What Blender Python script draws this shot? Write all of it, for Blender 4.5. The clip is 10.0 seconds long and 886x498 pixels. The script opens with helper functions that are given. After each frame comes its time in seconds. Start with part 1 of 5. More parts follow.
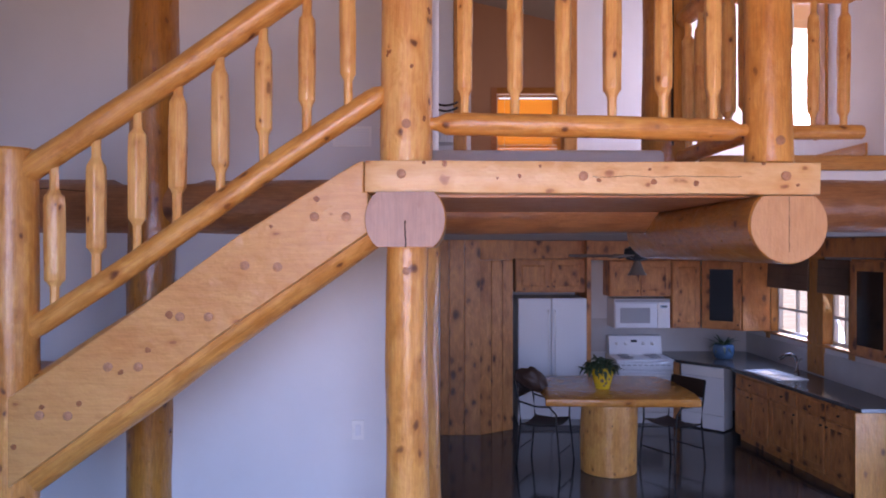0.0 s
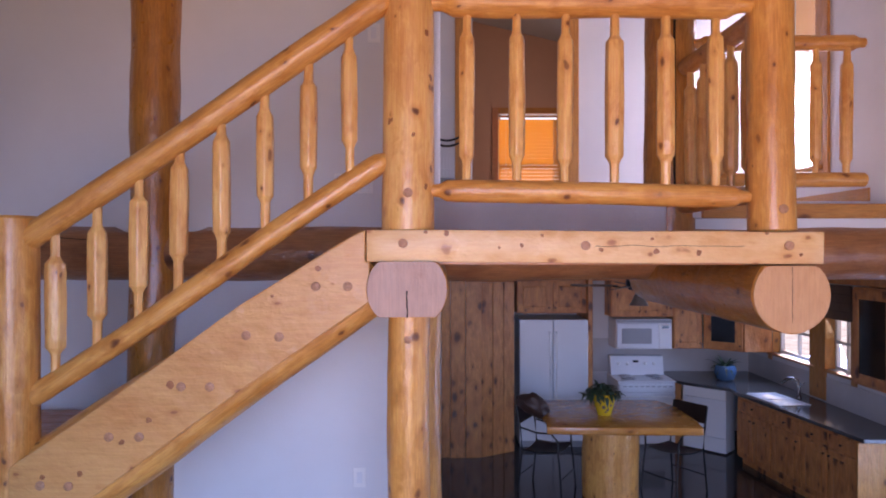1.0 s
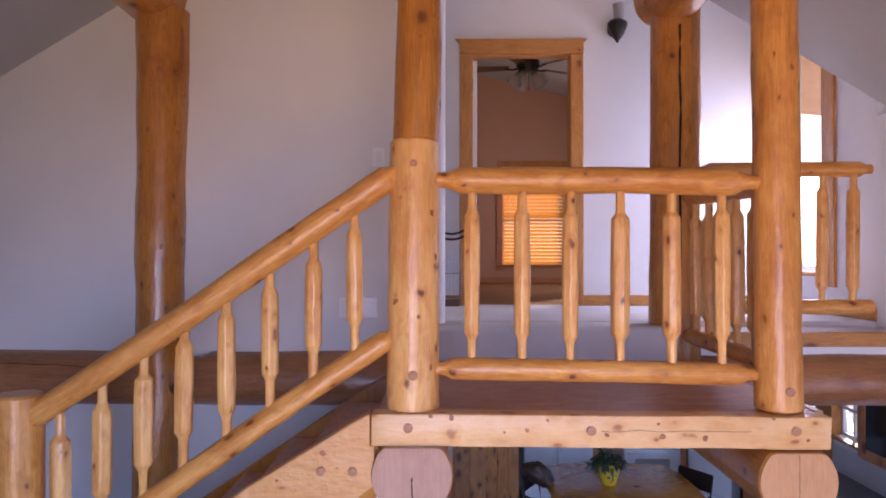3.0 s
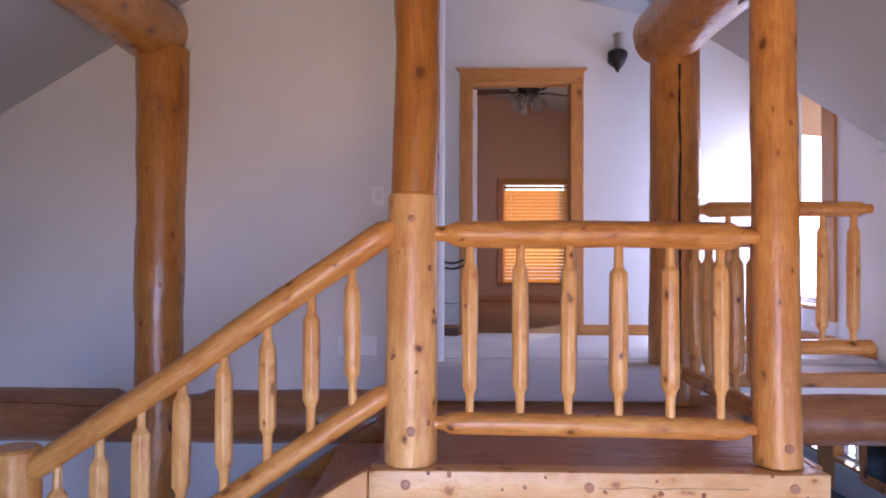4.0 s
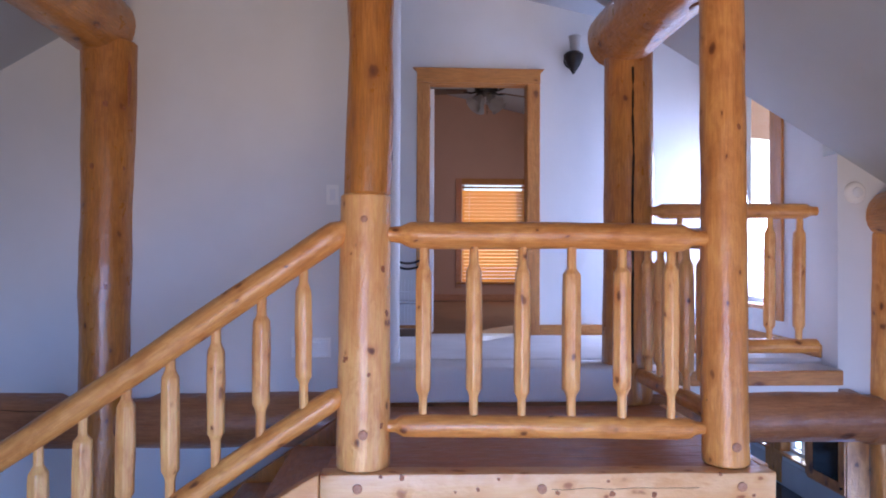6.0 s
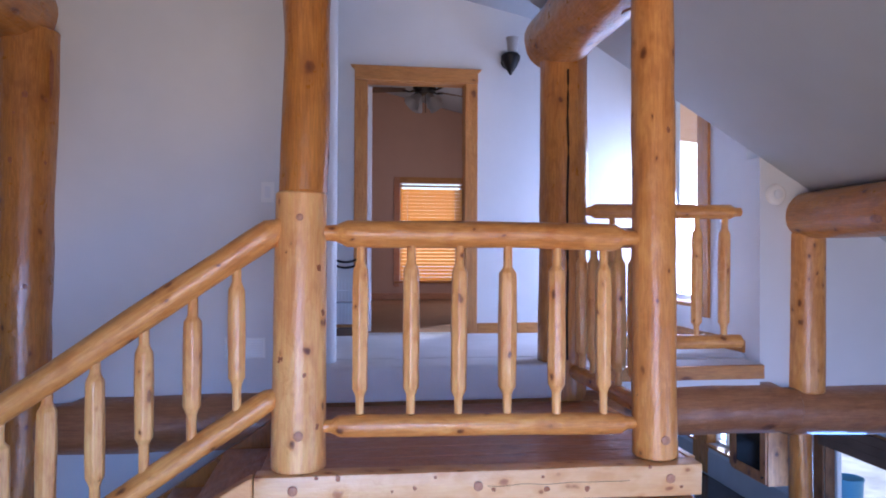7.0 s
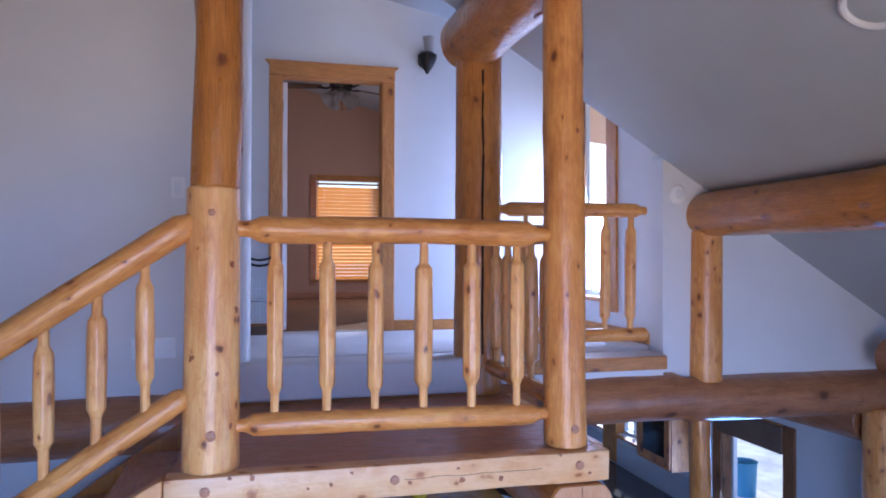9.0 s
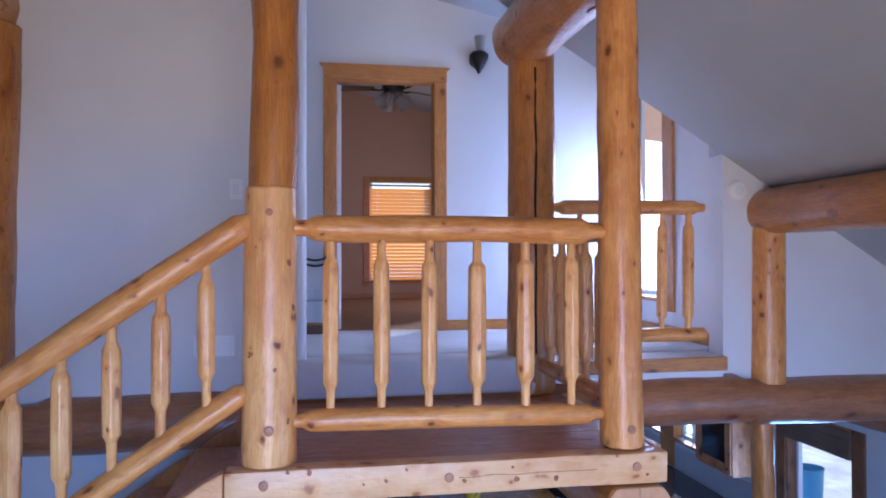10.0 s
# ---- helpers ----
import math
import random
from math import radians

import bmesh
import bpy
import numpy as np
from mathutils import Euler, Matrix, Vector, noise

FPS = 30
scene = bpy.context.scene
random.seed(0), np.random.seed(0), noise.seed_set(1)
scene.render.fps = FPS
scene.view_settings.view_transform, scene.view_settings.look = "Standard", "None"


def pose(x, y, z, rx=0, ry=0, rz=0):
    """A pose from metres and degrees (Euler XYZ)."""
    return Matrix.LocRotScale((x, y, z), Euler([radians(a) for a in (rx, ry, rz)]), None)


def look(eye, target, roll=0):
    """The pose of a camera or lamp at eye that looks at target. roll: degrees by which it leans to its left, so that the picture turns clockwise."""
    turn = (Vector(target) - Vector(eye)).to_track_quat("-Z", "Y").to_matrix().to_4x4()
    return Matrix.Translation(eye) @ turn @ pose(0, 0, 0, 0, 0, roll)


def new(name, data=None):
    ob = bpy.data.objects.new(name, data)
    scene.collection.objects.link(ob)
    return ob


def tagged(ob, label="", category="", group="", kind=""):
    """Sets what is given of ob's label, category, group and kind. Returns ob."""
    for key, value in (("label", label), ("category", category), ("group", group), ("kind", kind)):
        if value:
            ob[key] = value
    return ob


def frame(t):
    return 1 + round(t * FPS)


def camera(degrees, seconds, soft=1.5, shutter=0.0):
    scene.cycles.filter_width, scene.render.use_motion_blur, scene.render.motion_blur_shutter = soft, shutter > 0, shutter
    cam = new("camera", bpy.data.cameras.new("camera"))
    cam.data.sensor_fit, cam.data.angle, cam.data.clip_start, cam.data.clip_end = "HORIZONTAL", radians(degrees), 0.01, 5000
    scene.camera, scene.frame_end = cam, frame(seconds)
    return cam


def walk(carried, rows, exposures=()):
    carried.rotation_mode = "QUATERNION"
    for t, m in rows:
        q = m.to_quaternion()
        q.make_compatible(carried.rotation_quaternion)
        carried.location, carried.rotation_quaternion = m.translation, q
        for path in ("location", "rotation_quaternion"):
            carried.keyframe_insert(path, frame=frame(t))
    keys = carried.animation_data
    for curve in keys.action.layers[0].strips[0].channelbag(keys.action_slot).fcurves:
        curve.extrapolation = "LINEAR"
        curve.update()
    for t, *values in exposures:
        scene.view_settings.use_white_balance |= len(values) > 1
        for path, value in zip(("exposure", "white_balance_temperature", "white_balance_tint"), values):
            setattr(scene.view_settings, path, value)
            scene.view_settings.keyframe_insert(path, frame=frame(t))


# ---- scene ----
cam = camera(64.7, 10.0, soft=1.9)
METRES, EYE, TILT, LEAN, TURN = 1.32, 2.35, 0.0, 0.0, 0.0
EXPOSURES = [(0.0, -0.02, 7080, 34), (1.5, 0.02, 6880, 32), (3.0, 0.08, 6500, 29), (4.5, 0.07, 5650, 21), (7.0, 0.03, 4950, 15), (10.0, 0.02, 4800, 14)]
ROWS = [
    (0.0, 0.0, 0.0, 0.0, 0.0, 0.0, -0.0),
    (0.5, 0.0015, 0.0036, 0.0934, 0.05, 0.08, 0.0),
    (1.0, -0.0022, 0.0062, 0.2056, 0.09, 0.14, 0.0),
    (1.5, -0.0004, 0.0073, 0.3269, 0.14, 0.21, -0.01),
    (2.0, -0.0031, 0.0058, 0.4661, 0.24, 0.31, -0.03),
    (2.5, -0.0056, 0.0052, 0.6136, 0.34, 0.36, -0.05),
    (3.0, -0.0057, 0.008, 0.7488, 0.42, 0.51, -0.04),
    (3.2, -0.0052, 0.0085, 0.804, 0.43, 0.55, -0.05),
    (4.3, 0.0105, 0.0098, 0.9155, 0.6, 0.82, -0.15),
    (4.5, 0.0126, 0.0101, 0.9168, 0.49, 0.83, -0.16),
    (5.0, 0.0172, 0.0176, 0.9145, 0.02, 0.74, -0.18),
    (5.5, 0.0238, 0.0258, 0.9144, -1.33, 0.74, -0.18),
    (5.7, 0.0248, 0.0266, 0.9144, -1.83, 0.73, -0.19),
    (6.8, 0.03, 0.0296, 0.9152, -6.45, 0.63, -0.24),
    (7.0, 0.0303, 0.0295, 0.9152, -7.74, 0.62, -0.25),
    (7.5, 0.0323, 0.0235, 0.9201, -10.8, 0.59, -0.31),
    (8.0, 0.0356, 0.0164, 0.9132, -13.58, 0.55, -0.27),
    (8.5, 0.0338, 0.0122, 0.9056, -14.6, 0.6, -0.12),
    (9.0, 0.0311, 0.008, 0.9049, -14.46, 0.58, -0.12),
    (9.5, 0.0294, 0.0064, 0.8998, -13.38, 0.61, -0.01),
    (10.0, 0.0281, 0.009, 0.8938, -10.19, 0.7, 0.13),
]
walk(cam, [(t, pose(0, 0, EYE, TILT, LEAN, TURN) @ pose(METRES * x, METRES * y, METRES * z, 90 + pitch, roll, yaw)) for t, x, y, z, yaw, pitch, roll in ROWS], EXPOSURES)

# ---------------- world, sun, large lights ----------------
world = bpy.data.worlds.new("sky")
scene.world = world
world.use_nodes = True
wn = world.node_tree
sky = wn.nodes.new("ShaderNodeTexSky")
sky.sky_type = "NISHITA"
sky.sun_disc = False
SUN_DIR = Vector((0.6, 0.8, 0.52)).normalized()
sky.sun_elevation = math.asin(SUN_DIR.z)
sky.sun_rotation = math.atan2(SUN_DIR.x, SUN_DIR.y)
wn.links.new(sky.outputs[0], wn.nodes["Background"].inputs[0])
wn.nodes["Background"].inputs[1].default_value = 0.15
sun = new("sun", bpy.data.lights.new("sun", "SUN"))
sun.data.energy, sun.data.angle, sun.data.color = 5.0, radians(0.5), (1, 0.88, 0.72)
sun.matrix_world = look(SUN_DIR * 40, (0, 0, 0))


def window_light(name, eye, target, w, h, power, color, spread=180):
    lamp = new(name, bpy.data.lights.new(name, "AREA"))
    lamp.data.shape, lamp.data.size, lamp.data.size_y = "RECTANGLE", w, h
    lamp.data.energy, lamp.data.color, lamp.data.spread = power, color, radians(spread)
    lamp.matrix_world = look(eye, target)
    return lamp


DAY = (0.52, 0.68, 1.0)
SHADE = (0.34, 0.56, 1.0)
window_light("south_window_light", (0.1, -2.3, 2.4), (0.15, 2, -0.8), 3.0, 2.2, 195, (0.22, 0.495, 1.0), 110)
# added warm fill aimed up, standing in for bounce on walls and logs
window_light("south_ground_bounce", (0.2, -2.32, 1.9), (1.3, 4.2, 5.0), 3.0, 3.0, 58, (1.0, 0.65, 0.33), 92)
# added blue fill for the right side, in an unseen window
window_light("east_window_light", (4.58, 0.1, 1.5), (0.6, 2.6, 1.6), 2.2, 1.8, 30, SHADE)
window_light("dormer_window_light", (2.78, 5.28, 3.85), (0, 5.25, 3.6), 0.62, 1.2, 31, (0.72, 0.77, 1.0))
window_light("kitchen_window_light", (4.62, 9.0, 1.5), (2, 8.4, 0.2), 1.2, 0.64, 24, SHADE, 140)
window_light("patio_door_light", (4.64, 5.8, 0.95), (2, 5.8, 0.3), 0.85, 1.8, 52, SHADE)
# added warm fill to brighten the bedroom, just inside the unseen side window
window_light("bedroom_window_light", (2.6, 8.4, 4.0), (0, 8.3, 3.6), 1.2, 1.1, 22, (1.0, 0.86, 0.78))

# ---------------- materials ----------------


def shader(name):
    m = bpy.data.materials.new(name)
    m.use_nodes = True
    t = m.node_tree
    return m, t, t.nodes["Principled BSDF"]


def nd(t, kind, **kw):
    n = t.nodes.new("ShaderNode" + kind)
    for k, v in kw.items():
        n.inputs[k.replace("_", " ")].default_value = v
    return n


def ramp(t, fac, stops):
    n = t.nodes.new("ShaderNodeValToRGB")
    t.links.new(fac, n.inputs[0])
    e = n.color_ramp.elements
    while len(e) < len(stops):
        e.new(0.5)
    for i, (p, c) in enumerate(stops):
        e[i].position, e[i].color = p, (*c, 1) if len(c) == 3 else c
    return n.outputs[0]


def mix(t, fac, a, b, mode="MIX"):
    n = t.nodes.new("ShaderNodeMix")
    n.data_type, n.blend_type = "RGBA", mode
    for s, v in ((n.inputs[0], fac), (n.inputs[6], a), (n.inputs[7], b)):
        if hasattr(v, "is_output"):
            t.links.new(v, s)
        elif isinstance(v, (int, float)):
            s.default_value = v
        else:
            s.default_value = (*v, 1)
    return n.outputs[2]


def coords(t, scale, jitter=True):
    """Object coordinates, scaled, shifted by each object's own random number."""
    c = t.nodes.new("ShaderNodeTexCoord")
    out = c.outputs["Object"]
    if jitter:
        info = t.nodes.new("ShaderNodeObjectInfo")
        mul = t.nodes.new("ShaderNodeVectorMath")
        mul.operation = "SCALE"
        mul.inputs[0].default_value = (7.3, 5.1, 9.7)
        t.links.new(info.outputs["Random"], mul.inputs["Scale"])
        add = t.nodes.new("ShaderNodeVectorMath")
        t.links.new(out, add.inputs[0])
        t.links.new(mul.outputs[0], add.inputs[1])
        out = add.outputs[0]
    m = t.nodes.new("ShaderNodeMapping")
    m.inputs["Scale"].default_value = scale
    t.links.new(out, m.inputs[0])
    return m.outputs[0]


def noise_of(t, vec, scale, detail=4.0, rough=0.55, dist=0.0):
    n = nd(t, "TexNoise", Scale=scale, Detail=detail, Roughness=rough, Distortion=dist)
    t.links.new(vec, n.inputs["Vector"])
    return n.outputs["Fac"]


def bump(t, b, height, strength, dist=0.01, after=None):
    n = nd(t, "Bump", Strength=strength, Distance=dist)
    t.links.new(height, n.inputs["Height"])
    if after:
        t.links.new(after, n.inputs["Normal"])
    t.links.new(n.outputs[0], b.inputs["Normal"])
    return n.outputs[0]


def wood(name, light, dark, stain, knot, axis="Z", gloss=0.3, knots=1.0, knot_size=0.03, grain=1.0, density=6.2, coat=0.15, coat_rough=0.24):
    """Softwood with grain along one local axis, stains and scattered uneven knots."""
    m, t, b = shader(name)
    s = {"X": (0.06, 1, 1), "Y": (1, 0.06, 1), "Z": (1, 1, 0.06)}[axis]
    k = {"X": (0.62, 1, 1), "Y": (1, 0.62, 1), "Z": (1, 1, 0.62)}[axis]
    g = noise_of(t, coords(t, s), 40, 5, 0.6, 0.5)
    broad = noise_of(t, coords(t, tuple(0.5 + 0.5 * v for v in k)), 3.1, 4, 0.65, 0.4)
    mottle = noise_of(t, coords(t, tuple(0.3 + 0.7 * v for v in k)), 17, 3, 0.6, 0.6)
    col = mix(t, ramp(t, g, [(0.2, (0, 0, 0)), (0.8, (1, 1, 1))]), dark, light)
    col = mix(t, ramp(t, broad, [(0.45, (0, 0, 0)), (0.72, (0.7, 0.7, 0.7))]), col, stain)
    col = mix(t, ramp(t, mottle, [(0.52, (0, 0, 0)), (0.72, (0.55, 0.55, 0.55))]), col, light)
    blotch = noise_of(t, coords(t, tuple(0.25 + 0.75 * v for v in s)), 12, 5, 0.68, 1.1)
    col = mix(t, ramp(t, blotch, [(0.5, (0, 0, 0)), (0.68, (0.6 * grain,) * 3)]), col, stain)
    fine = noise_of(t, coords(t, s), 150, 2, 0.5)
    col = mix(t, 0.16 * grain, col, ramp(t, fine, [(0.35, (0.12, 0.07, 0.03)), (0.65, (1, 0.86, 0.6))]), "OVERLAY")
    # knots: cells pushed about by noise, of varied size
    vec = coords(t, k)
    warp = nd(t, "TexNoise", Scale=16.0, Detail=2.0)
    t.links.new(vec, warp.inputs["Vector"])
    sub = t.nodes.new("ShaderNodeVectorMath")
    sub.operation = "SUBTRACT"
    sub.inputs[1].default_value = (0.5, 0.5, 0.5)
    t.links.new(warp.outputs["Color"], sub.inputs[0])
    scl = t.nodes.new("ShaderNodeVectorMath")
    scl.operation = "SCALE"
    scl.inputs["Scale"].default_value = 0.045
    t.links.new(sub.outputs[0], scl.inputs[0])
    add = t.nodes.new("ShaderNodeVectorMath")
    t.links.new(vec, add.inputs[0])
    t.links.new(scl.outputs[0], add.inputs[1])
    v = t.nodes.new("ShaderNodeTexVoronoi")
    v.inputs["Scale"].default_value = density
    t.links.new(add.outputs[0], v.inputs["Vector"])
    sep = t.nodes.new("ShaderNodeSeparateColor")
    t.links.new(v.outputs["Color"], sep.inputs[0])
    size = t.nodes.new("ShaderNodeMath")
    size.operation = "MULTIPLY_ADD"
    size.inputs[1].default_value, size.inputs[2].default_value = 0.95, 0.35
    t.links.new(sep.outputs[0], size.inputs[0])
    near = t.nodes.new("ShaderNodeMath")
    near.operation = "DIVIDE"
    t.links.new(v.outputs["Distance"], near.inputs[0])
    t.links.new(size.outputs[0], near.inputs[1])
    ks = knot_size * density
    halo = ramp(t, near.outputs[0], [(ks * 0.7, (0.75 * knots,) * 3), (min(0.95, ks * 2.6), (0, 0, 0))])
    core = ramp(t, near.outputs[0], [(ks * 0.35, (0.95 * knots,) * 3), (ks * 0.8, (0.6 * knots,) * 3), (ks * 1.1, (0, 0, 0))])
    col = mix(t, halo, col, stain)
    col = mix(t, core, col, knot)
    t.links.new(col, b.inputs["Base Color"])
    rg = ramp(t, mottle, [(0.3, (gloss,) * 3), (0.75, (gloss + 0.22,) * 3)])
    t.links.new(rg, b.inputs["Roughness"])
    b.inputs["Coat Weight"].default_value = coat
    b.inputs["Coat Roughness"].default_value = coat_rough
    relief = noise_of(t, coords(t, tuple(1.1 * v for v in k)), 13, 4, 0.55)
    n1 = bump(t, b, relief, 0.7, 0.02)
    bump(t, b, g, 0.12, 0.004, n1)
    return m


KNOT = (0.12, 0.034, 0.011)
log_wood = wood("varnished_log", (0.79, 0.41, 0.115), (0.62, 0.262, 0.055), (0.46, 0.158, 0.026), KNOT, gloss=0.32, density=12.5, knot_size=0.0125, coat=0.4)
pale_log = wood("peeled_pale_log", (0.88, 0.535, 0.2), (0.75, 0.385, 0.112), (0.58, 0.225, 0.052), KNOT, gloss=0.34, density=15.0, knot_size=0.0095, coat=0.4)
brown_log = wood("aged_brown_log", (0.43, 0.2, 0.085), (0.32, 0.137, 0.055), (0.23, 0.09, 0.037), (0.08, 0.026, 0.012), gloss=0.3, knot_size=0.024, coat=0.4, coat_rough=0.2)
amber_log = wood("amber_log", (0.55, 0.245, 0.042), (0.43, 0.17, 0.026), (0.32, 0.11, 0.016), (0.12, 0.034, 0.012), gloss=0.26, density=8.0, knot_size=0.018, coat=0.55, coat_rough=0.18)
hewn_wood = wood("hewn_plank", (0.9, 0.575, 0.3), (0.86, 0.51, 0.24), (0.79, 0.4, 0.155), (0.36, 0.12, 0.042), "X", gloss=0.36, grain=0.4, knot_size=0.008, density=11.0)
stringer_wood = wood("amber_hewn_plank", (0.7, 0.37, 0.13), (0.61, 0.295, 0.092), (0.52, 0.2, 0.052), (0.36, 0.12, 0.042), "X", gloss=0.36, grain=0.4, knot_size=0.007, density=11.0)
fascia_wood = wood("hewn_edge_board", (0.82, 0.53, 0.255), (0.77, 0.46, 0.195), (0.66, 0.315, 0.095), (0.34, 0.11, 0.035), "X", gloss=0.36, grain=0.4, knot_size=0.0145, density=15.0)
end_wood = wood("log_end_grain", (0.48, 0.29, 0.21), (0.42, 0.245, 0.175), (0.38, 0.2, 0.14), (0.34, 0.16, 0.1), "Z", gloss=0.5, knots=0.3, grain=0.5)
end_wood_warm = wood("fresh_end_grain", (0.64, 0.35, 0.165), (0.57, 0.29, 0.125), (0.5, 0.23, 0.085), (0.4, 0.16, 0.06), "Z", gloss=0.5, knots=0.3, grain=0.5)
deck_wood = wood("deck_board", (0.55, 0.27, 0.14), (0.5, 0.235, 0.12), (0.44, 0.19, 0.09), (0.14, 0.05, 0.02), "X", gloss=0.32, knots=0.4)
tread_wood = wood("stair_tread", (0.56, 0.3, 0.17), (0.5, 0.25, 0.135), (0.43, 0.2, 0.1), (0.14, 0.05, 0.02), "Y", gloss=0.32, knots=0.5)
TRIM = ((0.54, 0.26, 0.065), (0.45, 0.195, 0.045), (0.39, 0.15, 0.033), (0.12, 0.04, 0.015))
trim_wood = wood("pine_trim", *TRIM, "Z", gloss=0.35, knot_size=0.022)
# darker copy of the pine trim: the patio frame's shade is in the colour
shaded_trim = wood("shaded_pine_trim", (0.27, 0.13, 0.06), (0.21, 0.095, 0.042), (0.16, 0.07, 0.03), (0.06, 0.02, 0.01), "Z", gloss=0.4)
trim_wood_x = wood("pine_trim_across", *TRIM, "X", gloss=0.35, knot_size=0.022)
trim_wood_y = wood("pine_trim_along", *TRIM, "Y", gloss=0.35, knot_size=0.022)
knotty = wood("knotty_pine", (0.72, 0.325, 0.11), (0.56, 0.22, 0.068), (0.38, 0.122, 0.037), (0.07, 0.022, 0.01), "Z", gloss=0.38, knot_size=0.036, density=7.0)
plug_wood = wood("dowel_end", (0.5, 0.26, 0.15), (0.42, 0.2, 0.1), (0.36, 0.16, 0.075), (0.25, 0.12, 0.06), "Z", gloss=0.5, knots=0.0)


knot_wood = wood("pine_knot", (0.4, 0.16, 0.06), (0.3, 0.1, 0.035), (0.22, 0.07, 0.025), KNOT, "Z", gloss=0.45, knots=0.0)


def paint(name, color, rough=0.6, relief=0.12, size=70.0, coat=0.0, metal=0.0, vary=0.05):
    m, t, b = shader(name)
    c = coords(t, (1, 1, 1), False)
    big = noise_of(t, c, 1.7, 4, 0.6)
    lo = tuple(max(0, v * (1 - vary)) for v in color)
    hi = tuple(min(1, v * (1 + vary * 0.6)) for v in color)
    t.links.new(ramp(t, big, [(0.3, lo), (0.7, hi)]), b.inputs["Base Color"])
    b.inputs["Roughness"].default_value = rough
    b.inputs["Metallic"].default_value = metal
    b.inputs["Coat Weight"].default_value = coat
    if relief:
        bump(t, b, noise_of(t, c, size, 3, 0.6), relief, 0.004)
    return m


wall_paint = paint("white_wall_paint", (0.71, 0.72, 0.735), 0.55, 0.2, 55)
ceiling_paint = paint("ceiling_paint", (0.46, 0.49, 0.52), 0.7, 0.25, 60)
# tan tint stands in for wood-coloured light reflected onto the kitchen ceiling
kitchen_ceiling = paint("wood_glow_ceiling_paint", (0.34, 0.27, 0.22), 0.7, 0.25, 60)
tan_paint = paint("tan_wall_paint", (0.55, 0.33, 0.22), 0.6, 0.15, 55)
carpet_mat = paint("pale_carpet", (0.74, 0.73, 0.75), 0.95, 0.9, 160, vary=0.12)
room_carpet = paint("brown_carpet", (0.36, 0.2, 0.11), 0.95, 0.9, 160, vary=0.12)
floor_mat = paint("polished_dark_concrete", (0.058, 0.05, 0.05), 0.11, 0.06, 12, vary=0.5)
white_enamel = paint("white_enamel", (0.78, 0.8, 0.83), 0.25, 0.0, vary=0.02)
grey_plastic = paint("grey_plastic", (0.35, 0.36, 0.38), 0.4, 0.0)
white_plastic = paint("white_plastic", (0.82, 0.82, 0.81), 0.35, 0.0, vary=0.02)
black_glass = paint("black_glass", (0.015, 0.016, 0.018), 0.08, 0.0)
dark_iron = paint("dark_iron", (0.028, 0.026, 0.026), 0.42, 0.1, 90, metal=0.6, vary=0.3)
chrome = paint("chrome", (0.7, 0.7, 0.72), 0.12, 0.0, metal=1.0)
nickel = paint("dark_nickel", (0.2, 0.19, 0.19), 0.2, 0.0, metal=1.0)
granite = paint("dark_counter", (0.075, 0.07, 0.07), 0.14, 0.03, 120, vary=0.6)
backsplash = paint("backsplash", (0.52, 0.52, 0.53), 0.35, 0.05, 30, vary=0.12)
leather = paint("brown_leather", (0.055, 0.026, 0.018), 0.5, 0.3, 40, vary=0.3)
yellow_glaze = paint("yellow_glaze", (0.75, 0.5, 0.03), 0.25, 0.05, 20)
blue_glaze = paint("blue_glaze", (0.05, 0.13, 0.25), 0.25, 0.05, 20)
pail_blue = paint("blue_pail", (0.1, 0.3, 0.5), 0.4, 0.0)
leaf_mat = paint("leaf", (0.04, 0.075, 0.035), 0.45, 0.1, 30, vary=0.5)
soil = paint("soil", (0.03, 0.02, 0.014), 0.95, 0.6, 80)
ground_mat = paint("pale_ground", (0.82, 0.8, 0.78), 0.95, 0.5, 8, vary=0.3)
fabric_brown = paint("brown_valance", (0.19, 0.125, 0.088), 0.9, 0.4, 90, vary=0.3)
smoked = paint("smoked_glass", (0.16, 0.13, 0.11), 0.3, 0.0)
frosted = paint("frosted_glass", (0.4, 0.38, 0.37), 0.35, 0.0)

slat_mat, _t, _b = shader("honey_blind_slat")
_b.inputs["Base Color"].default_value = (0.7, 0.38, 0.11, 1)
_b.inputs["Roughness"].default_value = 0.5
_b.inputs["Transmission Weight"].default_value = 0.0
_tr = nd(_t, "BsdfTranslucent", Color=(1, 0.66, 0.23, 1))
_mx = _t.nodes.new("ShaderNodeMixShader")
_mx.inputs[0].default_value = 0.55
_t.links.new(_b.outputs[0], _mx.inputs[1])
_t.links.new(_tr.outputs[0], _mx.inputs[2])
_t.links.new(_mx.outputs[0], _t.nodes["Material Output"].inputs[0])

glass, _t, _b = shader("window_glass")
_b.inputs["Base Color"].default_value = (0.97, 0.98, 1, 1)
_b.inputs["Roughness"].default_value = 0.02
_b.inputs["Transmission Weight"].default_value = 1.0
_b.inputs["IOR"].default_value = 1.1

